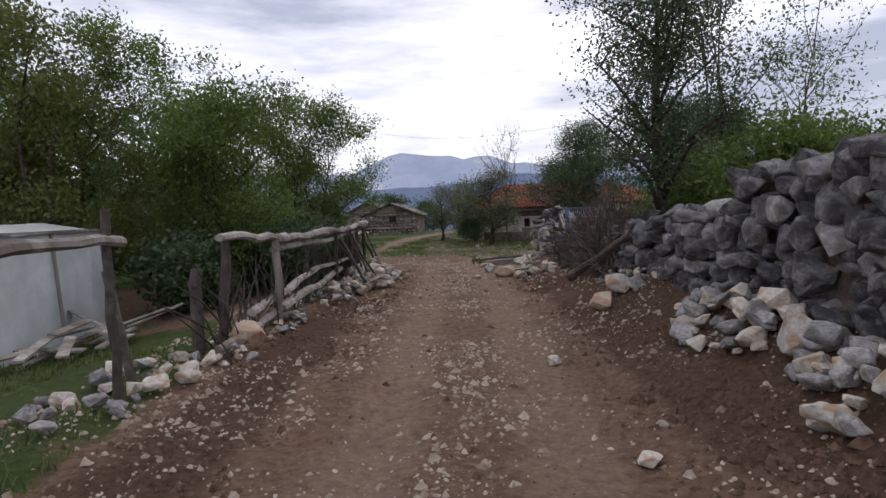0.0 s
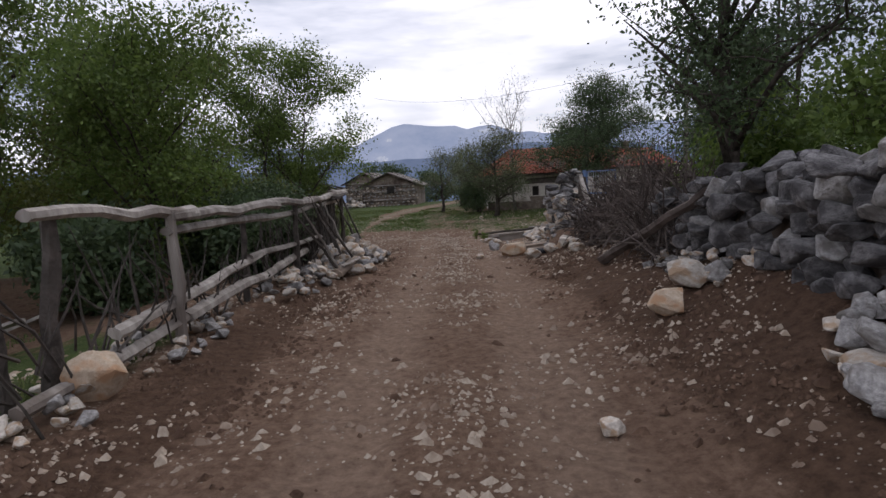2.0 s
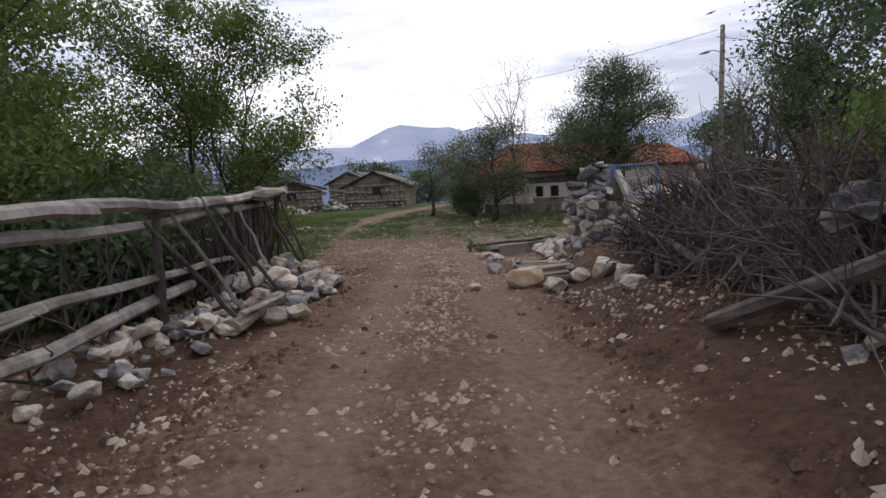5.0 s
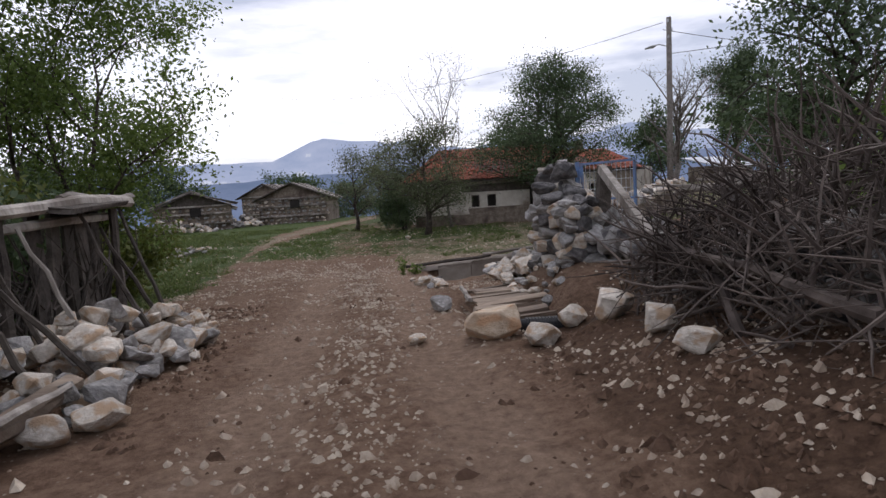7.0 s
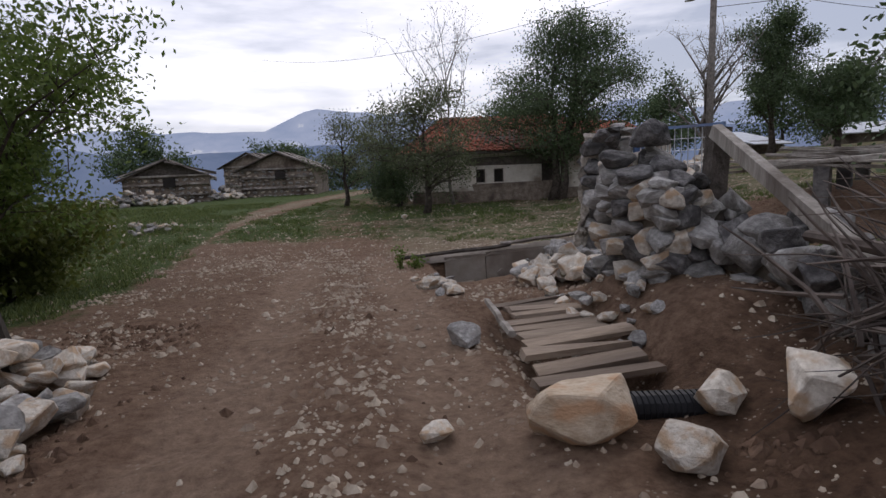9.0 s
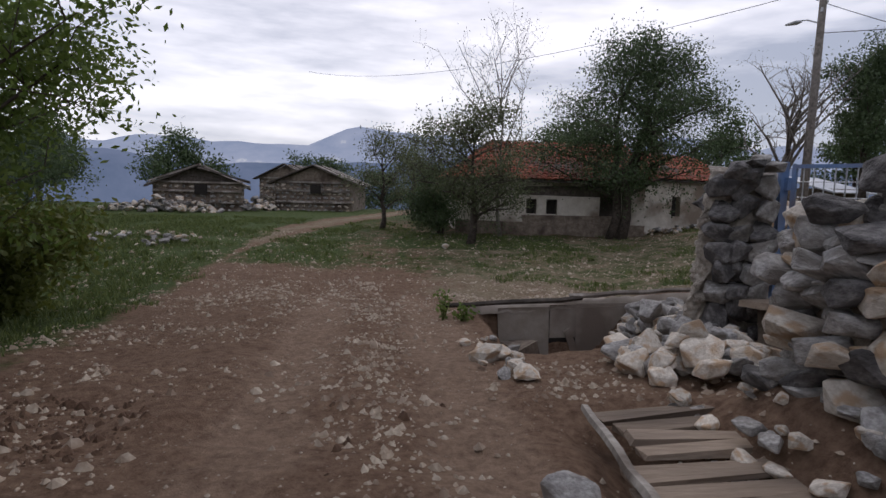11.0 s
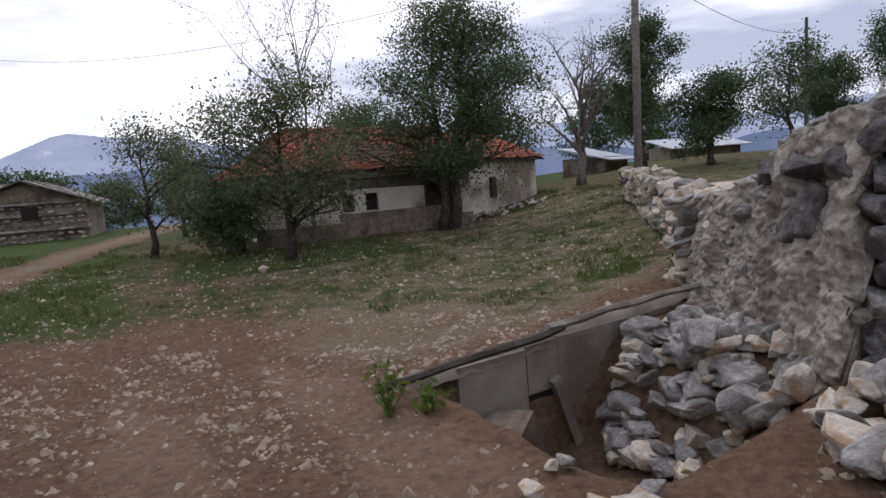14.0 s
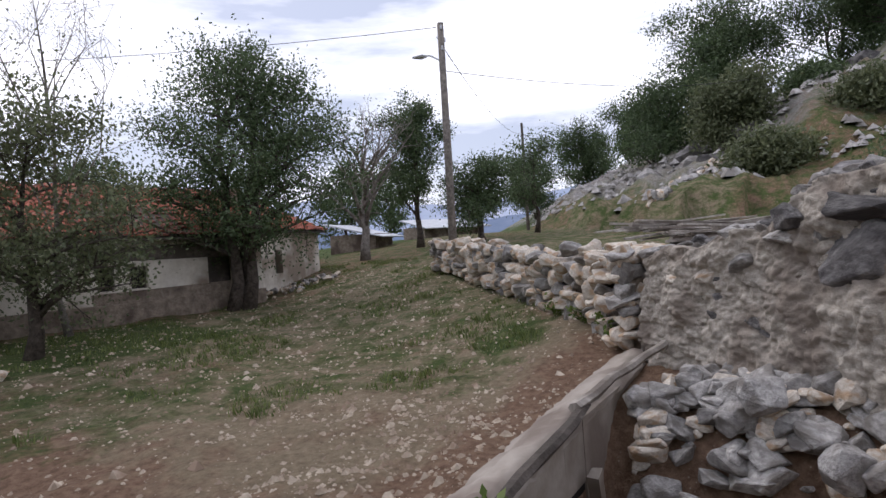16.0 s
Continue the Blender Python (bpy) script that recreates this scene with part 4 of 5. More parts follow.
for p, size, mat, label, seed in (
        ((-2.06, 4.8), (.34, .28, .34), STONE_OCHRE, "big pale ochre rock beside the fence", 1), ((-2.25, 5.15), (.24, .2, .2), STONE_PALE, "pale rock beside the fence", 2),
        ((2.08, 5.82), (.3, .24, .24), STONE_OCHRE, "pale yellowish rock on the bank", 3), ((2.42, 6.25), (.36, .28, .26), STONE_PALE, "white rock on the bank", 4), ((2.6, 6.1), (.22, .2, .2), STONE, "grey rock on the bank", 5),
        ((1.46, 11.9), (.46, .3, .26), STONE_OCHRE, "large flat orange-stained rock by the planks", 6), ((1.78, 11.6), (.3, .22, .18), STONE_PALE, "squarish pale rock by the planks", 7), ((2.15, 12.0), (.3, .2, .18), STONE_PALE, "pale rock by the drain pipe", 8),
        ((2.42, 11.72), (.4, .26, .26), STONE_PALE, "pale rock by the drain pipe", 9), ((2.4, 10.95), (.26, .22, .2), STONE_PALE, "pale rock below the brush pile", 10), ((2.3, 10.3), (.24, .2, .14), STONE_PALE, "flat pale rock below the brush pile", 11),
        ((1.22, 13.6), (.2, .24, .17), STONE, "grey rock beside the planks", 12), ((.84, 12.1), (.16, .12, .08), STONE_PALE, "flat pale stone in the track", 13), ((-1.3, 11.0), (.28, .22, .17), STONE_PALE, "pale slab at the heap's edge", 14), ((-1.08, 10.7), (.34, .2, .17), STONE_PALE, "long pale rock at the heap's edge", 15),
        ((-.12, 1.35), (.2, .16, .1), STONE_PALE, "flat pale stone in the track", 16), ((-.05, .95), (.11, .1, .09), STONE_PALE, "round pale stone in the track", 17), ((1.15, 4.15), (.13, .11, .1), STONE_PALE, "pale stone at the track's edge", 18), ((1.3, 1.9), (.14, .12, .08), STONE_PALE, "pale stone at the track's edge", 19),
        ((1.45, 15.5), (.26, .18, .11), STONE_PALE, "flat pale stone by the pit", 20), ((1.25, 16.1), (.3, .2, .14), STONE_PALE, "pale stone at the pit's corner", 21), ((3.2, 17.3, .3), (.3, .27, .24), STONE, "big blue-grey boulder above the pit", 22), ((3.0, 16.9, .2), (.27, .24, .26), STONE, "big grey boulder above the pit", 23),
        ((2.95, 16.5, .1), (.22, .2, .2), STONE_PALE, "pale rock at the pit's near rim", 24), ((1.55, 25.0), (.2, .17, .13), STONE_PALE, "white stone on the meadow", 25), ((2.6, 2.6), (.32, .26, .3), STONE_PALE, "broad pale rock at the wall's foot", 26), ((-3.0, 3.9), (.3, .2, .15), STONE_PALE, "white stone in the grass", 27), ((2.80, 13.95, .93), (.3, .24, .22), STONE_DARK, "rounded grey stone on top of the pillar", 28)):
    boulder(p, size, mat, label, seed)

log = thing("split_log", "pale split log lying on the stones by the fence", "log")
rnd = random.Random(58)
zl = ground_z(-1.4, 10.4)
rail(log, "log", (-1.50, 9.95, zl + .09), (-1.33, 10.95, zl + .2), .10, .075, PLANK, rnd, .015, 9, .7)
rail(log, "splinter", (-1.42, 10.05, zl + .2), (-1.24, 10.75, zl + .24), .035, .02, WOOD, rnd, .01, 6, .6)

# ---- houses ----


def tile_roof(parent, corners, rows, cols, mat, seed, lift=0.0):
    """Courses of clay tiles over a four-cornered slope: eave left, eave right, ridge right, ridge left."""
    rnd = random.Random(seed)
    el, er, rr, rl = [Vector(c) for c in corners]
    nrm = (er - el).cross(rl - el).normalized()
    part("roof_slope", Shape().add([c - nrm * .06 for c in (el, er, rr, rl)] + [c - nrm * .02 for c in (el, er, rr, rl)], [(3, 2, 1, 0), (4, 5, 6, 7), (0, 1, 5, 4), (1, 2, 6, 5), (2, 3, 7, 6), (3, 0, 4, 7)]), WOOD_DARK, parent)
    sh = Shape()
    for i in range(rows):
        v0, v1 = i / rows, min(1.0, (i + 1.25) / rows)
        for j in range(cols):
            u0, u1 = j / cols, (j + 1) / cols
            up = lambda u, v: el.lerp(er, u).lerp(rl.lerp(rr, u), v) - Vector((0, 0, .10 * math.sin(math.pi * u) * math.sin(math.pi * v)))
            jig = rnd.uniform(-.012, .02)
            pts = []
            for v, h in ((v0 + jig / 2, .045), (v1, .015)):
                for u, k in ((u0, 0), ((u0 * 2 + u1) / 3, .035), ((u0 + u1 * 2) / 3, .035), (u1, 0)):
                    pts.append(up(u, v) + nrm * (h + k + jig + lift))
            if rnd.random() > .03:
                sh.add(pts, [(0, 1, 5, 4), (1, 2, 6, 5), (2, 3, 7, 6), (0, 3, 2, 1)])
    tagged(part("tiles", sh, mat, parent), kind="stuff")


def opening_wall(parent, a, b, z0, z1, holes, mat, thick=.35, name="wall"):
    """A wall from a to b (x, y), pierced by holes: (from, to, bottom, top) along it. One mesh."""
    a, b = Vector((*a, 0)), Vector((*b, 0))
    ln = (b - a).length
    m = Matrix.Translation(a) @ Matrix.Rotation(math.atan2(b.y - a.y, b.x - a.x), 4, "Z")
    xs = sorted({0.0, ln, *[h[0] for h in holes], *[h[1] for h in holes]})
    zs = sorted({z0, z1, *[h[2] for h in holes], *[h[3] for h in holes]})
    sh = Shape()
    for x0, x1 in zip(xs, xs[1:]):
        for c0, c1 in zip(zs, zs[1:]):
            mx, mz = (x0 + x1) / 2, (c0 + c1) / 2
            if not any(h[0] < mx < h[1] and h[2] < mz < h[3] for h in holes):
                sh.box(m @ pose(mx, thick / 2, mz), x1 - x0, thick, c1 - c0)
    part(name, sh, mat, parent)
    return m


house = thing("house", "long low whitewashed village house with a sagging clay-tile roof", "house")
HA, HB = (2.1, 28.35), (7.5, 27.75)
hz, he = -.1, 1.62
m = opening_wall(house, HA, HB, hz, he, [(2.02, 2.32, .62, 1.05), (2.60, 2.92, .62, 1.05), (4.15, 4.75, hz + .2, 1.2)], WHITEWASH)
for x0, x1, z0, z1 in ((2.02, 2.32, .62, 1.05), (2.60, 2.92, .62, 1.05)):
    # Sheet set in the hole, its colour the dark of the room.
    w = part("window", Shape().box(m @ pose((x0 + x1) / 2, .2, (z0 + z1) / 2), x1 - x0, .02, z1 - z0), SHADE_INSIDE, house, "empty window, near-black sheet for the unlit room")
    part("frame", Shape().box(m @ pose(x0 + .02, .12, (z0 + z1) / 2), .035, .05, z1 - z0).box(m @ pose(x1 - .02, .12, (z0 + z1) / 2), .035, .05, z1 - z0).box(m @ pose((x0 + x1) / 2, .12, z1 - .02), x1 - x0, .05, .035), WOOD_DARK, w)
part("door", Shape().box(m @ pose(4.45, .22, .68), .6, .04, 1.1), WOOD_DARK, house, "dark weathered plank door")
part("stone_plinth", Shape().box(m @ pose(2.7, -.03, .12), 5.5, .1, .5, .02), MORTAR, house)
part("bare_patch", Shape().box(m @ pose(3.3, -.012, .48), 2.8, .02, .22, .03), MORTAR, house, "bare masonry where the plaster has fallen")
part("bare_patch", Shape().box(m @ pose(3.2, -.022, 1.30), 3.0, .02, .26, .04), WOOD_DARK, house, "dark band on the wall above the windows")
opening_wall(house, (2.1, 32.6), HA, hz, he, [], WHITEWASH)
opening_wall(house, HB, (7.7, 32.2), hz, he, [], WHITEWASH)
opening_wall(house, (7.7, 32.2), (2.1, 32.6), hz, he, [], WHITEWASH)
tile_roof(house, [(1.75, 28.0, 1.58), (7.7, 27.35, 1.58), (7.7, 29.95, 2.82), (3.4, 30.4, 2.86)], 13, 34, ROOF_TILE, 3)
tile_roof(house, [(7.8, 32.7, 1.6), (1.7, 33.1, 1.6), (3.4, 30.4, 2.86), (7.7, 29.95, 2.82)], 8, 20, ROOF_TILE, 4)
tile_roof(house, [(1.7, 33.1, 1.6), (1.75, 28.0, 1.58), (3.4, 30.35, 2.86), (3.4, 30.45, 2.86)], 8, 20, ROOF_TILE, 5)

house2 = thing("house", "whitewashed stone house with a chimney and clay-tile roof", "house")
m = opening_wall(house2, (7.75, 28.6), (11.3, 29.9), .0, 1.75, [(1.25, 1.62, .6, 1.22)], WHITEWASH)
part("window", Shape().box(m @ pose(1.43, .2, .91), .37, .02, .62), SHADE_INSIDE, house2, "empty window, near-black sheet for the unlit room")
m2 = opening_wall(house2, (11.3, 29.9), (13.6, 33.2), .3, 1.85, [(.9, 1.2, 1.0, 1.4)], WHITEWASH)
bx, rx_ = m @ Vector((-.25, -.2, 1.72)), m @ Vector((4.05, -.2, 1.72))
back = m.to_3x3() @ Vector((0, 4.6, 0))
up = Vector((0, 0, .95))
tile_roof(house2, [tuple(bx), tuple(rx_), tuple(rx_ + back * .5 + up), tuple(bx + back * .5 + up)], 10, 24, ROOF_TILE, 6)
tile_roof(house2, [tuple(rx_ + back), tuple(bx + back), tuple(bx + back * .5 + up), tuple(rx_ + back * .5 + up)], 9, 22, ROOF_TILE, 7)
part("gable_wall", Shape().add([m @ Vector(p) for p in ((3.5, .1, 1.7), (3.5, 4.3, 1.7), (3.5, 2.2, 2.55), (3.78, .1, 1.7), (3.78, 4.3, 1.7), (3.78, 2.2, 2.55))], [(0, 1, 2), (5, 4, 3), (0, 3, 4, 1), (1, 4, 5, 2), (2, 5, 3, 0)]), WHITEWASH, house2)
part("rear_wall", Shape().box(m @ pose(1.9, 4.3, 1.0), 3.7, .3, 1.9), WHITEWASH, house2)
chim = m @ Vector((2.6, 2.2, 2.6))
part("chimney", Shape().box(Matrix.Translation(chim), .35, .35, .9, .01).box(Matrix.Translation(chim + Vector((0, 0, .45))), .45, .45, .08, .01), MORTAR, house2)


def stone_shed(label, cx, cy, width, depth, wall_h, apex, yaw, seed, ruined=False):
    """A small stone barn with timber bands, gable to the front and a plank roof."""
    rnd = random.Random(seed)
    s = thing("stone_barn", label, "barn")
    s.matrix_basis = pose(cx, cy, float(land(cx, cy)) - .1, 0, 0, yaw)
    part("wall", Shape().box(pose(0, depth / 2, wall_h / 2), width, depth, wall_h), MORTAR, s)
    part("gable", Shape().add([(-width / 2, 0, wall_h), (width / 2, 0, wall_h), (0, 0, apex), (-width / 2, depth, wall_h), (width / 2, depth, wall_h), (0, depth, apex)], [(0, 1, 2), (5, 4, 3), (0, 2, 5, 3), (1, 4, 5, 2)]), WOOD_DARK if ruined else MORTAR, s)
    for i in range(int(wall_h / .2)):
        x = -width / 2
        while x < width / 2 - .1:
            ln = rnd.uniform(.2, .42)
            stone(s, rnd, rnd.choice((STONE, STONE, STONE_PALE)), (x + ln / 2, -.02, .12 + i * .2), (ln * .62, .12, .125), turn=0)
            x += ln
    for z in (.35 * wall_h, .72 * wall_h, wall_h):
        part("timber_band", Shape().box(pose(0, -.10, z), width, .08, .07, .01), WOOD, s)
    # Closed block on the front; the shade of the inside is its colour.
    part("door" if ruined else "window", Shape().box(pose(.1, -.12, wall_h * .78), .5, .06, .42), SHADE_INSIDE, s, "opening, near-black block for the unlit inside")
    for sd in (-1, 1):
        for k in range(9):
            u = (k + .5) / 9
            y = -.35 + (depth + .7) * u
            a, b = Vector((sd * (width / 2 + .3), y, wall_h - .08 + rnd.uniform(-.05, .05))), Vector((0, y, apex + .08 + rnd.uniform(-.04, .04)))
            if ruined:
                b.z += rnd.uniform(-.35, .1)
                a.z += rnd.uniform(-.3, .15)
            mm = look(a, b) @ pose(0, 0, -(b - a).length / 2)
            part("roof_board", Shape().box(mm, (depth + .7) / 9 * .95, .05, (b - a).length, .02, rnd), WOOD if k % 3 else WOOD_DARK, s)
    return s


stone_shed("old stone barn with timber bands and grey plank roof", -3.75, 39.5, 3.7, 4.5, 1.45, 2.2, -4, 61)
stone_shed("older stone barn behind, with a plank roof", -6.2, 45.0, 3.0, 4, 1.7, 2.4, -8, 62)
stone_shed("half-collapsed stone barn with a broken plank roof", -8.1, 36.5, 3.5, 4.2, 1.3, 1.95, 14, 63, True)
heap("rubble_heap", "collapsed masonry round the ruined barn", -9.0, 35.2, 2.4, 1.0, .6, 110, (.15, .4), (STONE, STONE_PALE), 64)
heap("rubble_heap", "collapsed masonry between the barns", -6.3, 38.0, 1.1, 1.0, .6, 60, (.15, .35), (STONE, STONE_PALE), 65)
hut = thing("hut", "small far hut with a shiny metal roof", "hut")
part("wall", Shape().box(pose(17.2, 33.5, 1.2, 0, 0, 20), 2.0, 2, 1.0), MORTAR, hut)
part("roof", Shape().box(pose(17.2, 33.3, 1.85, 14, 0, 20), 2.7, 2.6, .05), METAL, hut)
hut2 = thing("hut", "long far hut with a pale sheet roof", "hut")
part("wall", Shape().box(pose(24.0, 34.0, 1.5, 0, 0, -20), 3.6, 2, 1.0), MORTAR, hut2)
part("roof", Shape().box(pose(24.0, 33.8, 2.15, 12, 0, -20), 4.1, 2.6, .05), METAL, hut2)

# weathered boards of a fallen roof behind the field wall
deck = thing("fallen_roof", "collapsed roof of grey boards lying behind the field wall", "board roof")
rnd = random.Random(91)
for k in range(34):
    u = k / 33
    p = Vector((7.0 + 2.9 * u, 17.2 + 2.2 * u, .92 + .22 * u))
    part("board", Shape().box(pose(p.x + rnd.uniform(-.25, .25), p.y + rnd.uniform(-.2, .2), p.z + rnd.uniform(-.04, .10), rnd.uniform(-4, 4), rnd.uniform(-5, 5), -52 + rnd.uniform(-9, 9)), rnd.uniform(1.6, 2.8), rnd.uniform(.08, .15), .03, .006, rnd), WOOD, deck)
for q in (0.1, 0.5, 0.9):
    part("joist", Shape().box(pose(7.0 + 2.9 * q, 17.2 + 2.2 * q, .42 + .11 * q, 0, 0, -52), .2, .2, 1.0 + .2 * q), STONE_DARK, deck)

# ---- pole with street lamp, cables ----
pole = thing("utility_pole", "grey wooden utility pole with a street lamp", "utility pole")
pb = Vector((9.40, 23.75, ground_z(9.4, 23.75) - .1))
part("pole", Shape().tube([pb, pb + Vector((.05, 0, 2.7)), pb + Vector((.10, .02, 5.55))], [.095, .085, .07], 10), BARK_GREY, pole, "", True)
lamp_arm = part("lamp_arm", Shape().tube([pb + Vector((.07, .02, 4.72)), pb + Vector((-.13, .16, 4.82)), pb + Vector((-.27, .26, 4.82))], [.016, .016, .016], 6), LAMP_GREY, pole)
part("lamp_head", Shape().tube([pb + Vector((-.21, .22, 4.80)), pb + Vector((-.30, .28, 4.79)), pb + Vector((-.47, .40, 4.76))], [.03, .075, .03], 8, .55), LAMP_GREY, lamp_arm)
for k, z in enumerate((5.4, 5.15, 4.95)):
    part("insulator", Shape().tube([pb + Vector((.05 + .1 * (k % 2), -.03, z)), pb + Vector((.05 + .1 * (k % 2), -.03, z + .09))], [.03, .022], 8), LAMP_GREY, pole)
pole2 = thing("utility_pole", "far wooden utility pole", "utility pole")
qb = Vector((29.0, 31.5, ground_z(29, 31.5)))
part("pole", Shape().tube([qb, qb + Vector((0, 0, 6.2))], [.1, .07], 8), WOOD_DARK, pole2)
for a, b, sag in ((pb + Vector((0, 0, 4.5)), Vector((33, 16, 9.0)), .9), (pb + Vector((-.1, 0, 5.4)), Vector((-6, 52, 9.0)), .9), (pb + Vector((-.1, 0, 5.2)), qb + Vector((0, 0, 5.6)), .6)):
    pts = [a.lerp(b, i / 20) - Vector((0, 0, sag * 4 * (i / 20) * (1 - i / 20))) for i in range(21)]
    tagged(part("cable", Shape().tube(pts, [.009] * 21, 4), BLACK_PLASTIC), "thin dark overhead cable from the pole", "cable")

# ---- trees and shrubs ----
tree("tree", "young fruit tree with fresh green leaves behind the fence", (-4.2, 10.6), 3.9, 1.8, LEAF_FRESH, 101, .06, 13000, .048, .12, 18, stems=3, upright=.6)
tree("tree", "young fruit tree with fresh green leaves near the fence end", (-3.95, 16.4), 5.2, 2.2, LEAF_FRESH, 102, .06, 19000, .05, .08, 24, stems=3, upright=.4)
tree("tree", "leafy green orchard tree behind the greenhouse", (-8.4, 11.5), 5.6, 2.6, LEAF_FRESH, 103, .12, 10000, .06, .15, 14, stems=2, upright=.5)
tree("tree", "leafy olive-green orchard tree behind the greenhouse", (-7.4, 9.0), 5.2, 2.2, LEAF_OLIVE, 104, .1, 8000, .06, .12, 12, stems=2)
tree("tree", "leafy orchard tree in the garden", (-6.4, 13.5), 4.6, 2.3, LEAF_OLIVE, 105, .1, 8000, .06, .12, 12, stems=2)
tree("tree", "leafy orchard tree in the garden", (-8.0, 18.0), 4.6, 2.4, LEAF_FRESH, 106, .1, 7000, .06, .12, 12)
tree("tree", "tall leafy orchard tree in the garden", (-12.5, 15.0), 7.5, 3.3, LEAF_FRESH, 107, .14, 9000, .08, .12, 13)
tree("tree", "tall leafy orchard tree in the garden", (-13.0, 22.0), 6.5, 3.3, LEAF_DARK, 108, .14, 8000, .08, .12, 13)
for k, (x, y, h, r, mt) in enumerate(((-2.95, 10.4, 1.0, .6, LEAF_DARK), (-2.95, 12.0, 1.05, .6, LEAF_DARK), (-3.5, 12.9, 1.5, 1.0, LEAF_DARK), (-3.6, 11.2, 1.4, .9, LEAF_DARK), (-3.9, 14.6, 1.6, 1.1, LEAF_OLIVE), (-4.4, 8.9, 1.3, .9, LEAF_DARK), (-5.2, 14.8, 1.9, 1.5, LEAF_OLIVE), (-6.8, 16.5, 2.3, 1.7, LEAF_FRESH), (-9.5, 14.5, 2.6, 1.9, LEAF_OLIVE), (-4.6, 18.2, 1.6, 1.1, LEAF_OLIVE), (-10.5, 10.5, 2.8, 2.0, LEAF_DARK), (-9.8, 19.5, 2.4, 1.9, LEAF_DARK), (-15.5, 28.0, 3.0, 2.4, LEAF_DARK), (-13.0, 33.0, 2.6, 2.2, LEAF_DARK))):
    tree("shrub", "dense leafy shrub in the garden", (x, y), h, r, mt, 130 + k, .04, 5000, .065, .05, 12, stems=4, group="garden shrubs")
# beyond the stone wall
tree("tree", "large dark-leaved tree rising behind the stone wall", (3.7, 8.2), 5.9, 1.7, LEAF_DARK, 111, .115, 9500, .045, .22, 24, upright=.15)
tree("tree", "slender tree with thin upright stems behind the wall", (5.7, 10.2), 6.2, 1.2, LEAF_DARK, 112, .05, 1900, .05, .3, 12, stems=2, upright=.6)
tree("tree", "slender tree with sparse leaves behind the wall", (7.2, 10.6), 5.4, 1.7, LEAF_FRESH, 113, .04, 900, .05, .3, 12, stems=2, upright=.6)
tree("tree", "round dark tree behind the brush pile", (6.6, 14.0), 4.0, 1.7, LEAF_DARK, 114, .1, 4500, .05, .2, 14)
for k, (x, y, h, r, mt) in enumerate(((4.7, 9.2, 1.6, 1.0, LEAF_FRESH), (5.6, 11.4, 1.5, 1.1, LEAF_FRESH), (4.6, 6.4, 2.0, 1.1, LEAF_FRESH), (6.2, 7.4, 1.8, 1.3, LEAF_FRESH), (7.5, 12.2, 2.2, 1.6, LEAF_FRESH), (10.5, 11.5, 2.2, 2.0, LEAF_DARK), (9.0, 15.2, 1.3, 1.2, LEAF_FRESH), (13.5, 15.0, 2.0, 2.0, LEAF_DARK), (8.5, 8.2, 2.4, 1.8, LEAF_DARK))):
    tree("shrub", "fresh green shrub behind the stone wall", (x, y), h, r, mt, 150 + k, .04, 4500, .055, .05, 11, stems=4, group="shrubs behind the wall")
# in front of the houses
tree("tree", "broad dark olive-like tree leaning before the house", (6.4, 27.1), 5.6, 2.25, LEAF_DARK, 121, .14, 19000, .05, .24, 30, stems=3, lean=(.3, 0), clump=.26)
tree("tree", "gnarled walnut tree with grey-green leaves and bare top", (2.25, 26.0), 3.4, 1.8, LEAF_GREY, 122, .1, 7500, .045, .22, 18, stems=1, bark=BARK)
tree("tree", "bare tree with thin pale branches just coming into leaf", (3.2, 27.2), 5.4, 2.0, LEAF_GREY, 123, .055, 260, .035, .45, 16, bark=BARK_GREY, upright=.8)
tree("tree", "small dark-trunked tree on the meadow", (-.1, 28.7), 2.9, 1.25, LEAF_GREY, 124, .075, 2200, .045, .3, 10)
tree("tree", "small grey tree on the meadow", (.9, 33.5), 3.3, 1.4, LEAF_GREY, 125, .07, 1800, .05, .25, 10)
tree("shrub", "dark round bush before the house", (1.6, 27.4), 1.5, .85, LEAF_DARK, 126, .04, 4500, .045, .03, 11, stems=4)
tree("tree", "bare grey tree with gnarled crown beside the house", (12.6, 29.2), 4.4, 1.9, LEAF_GREY, 127, .16, 250, .04, .3, 18, bark=BARK_GREY, upright=.6)
tree("tree", "tall narrow dark-leaved tree behind the pole", (15.0, 28.8), 5.2, 1.25, LEAF_DARK, 128, .12, 9000, .06, .25, 14, upright=.4)
tree("tree", "dark-leaved tree behind the pole", (15.8, 26.8), 2.7, 1.5, LEAF_DARK, 129, .12, 7000, .06, .2, 14)
tree("tree", "small light tree by the field", (18.9, 26.2), 3.6, 1.6, LEAF_DARK, 140, .09, 2600, .06, .3, 13)
tree("tree", "green tree behind the houses", (7.5, 36.0), 4.2, 2.4, LEAF_DARK, 141, .1, 5000, .07, .2, 12)
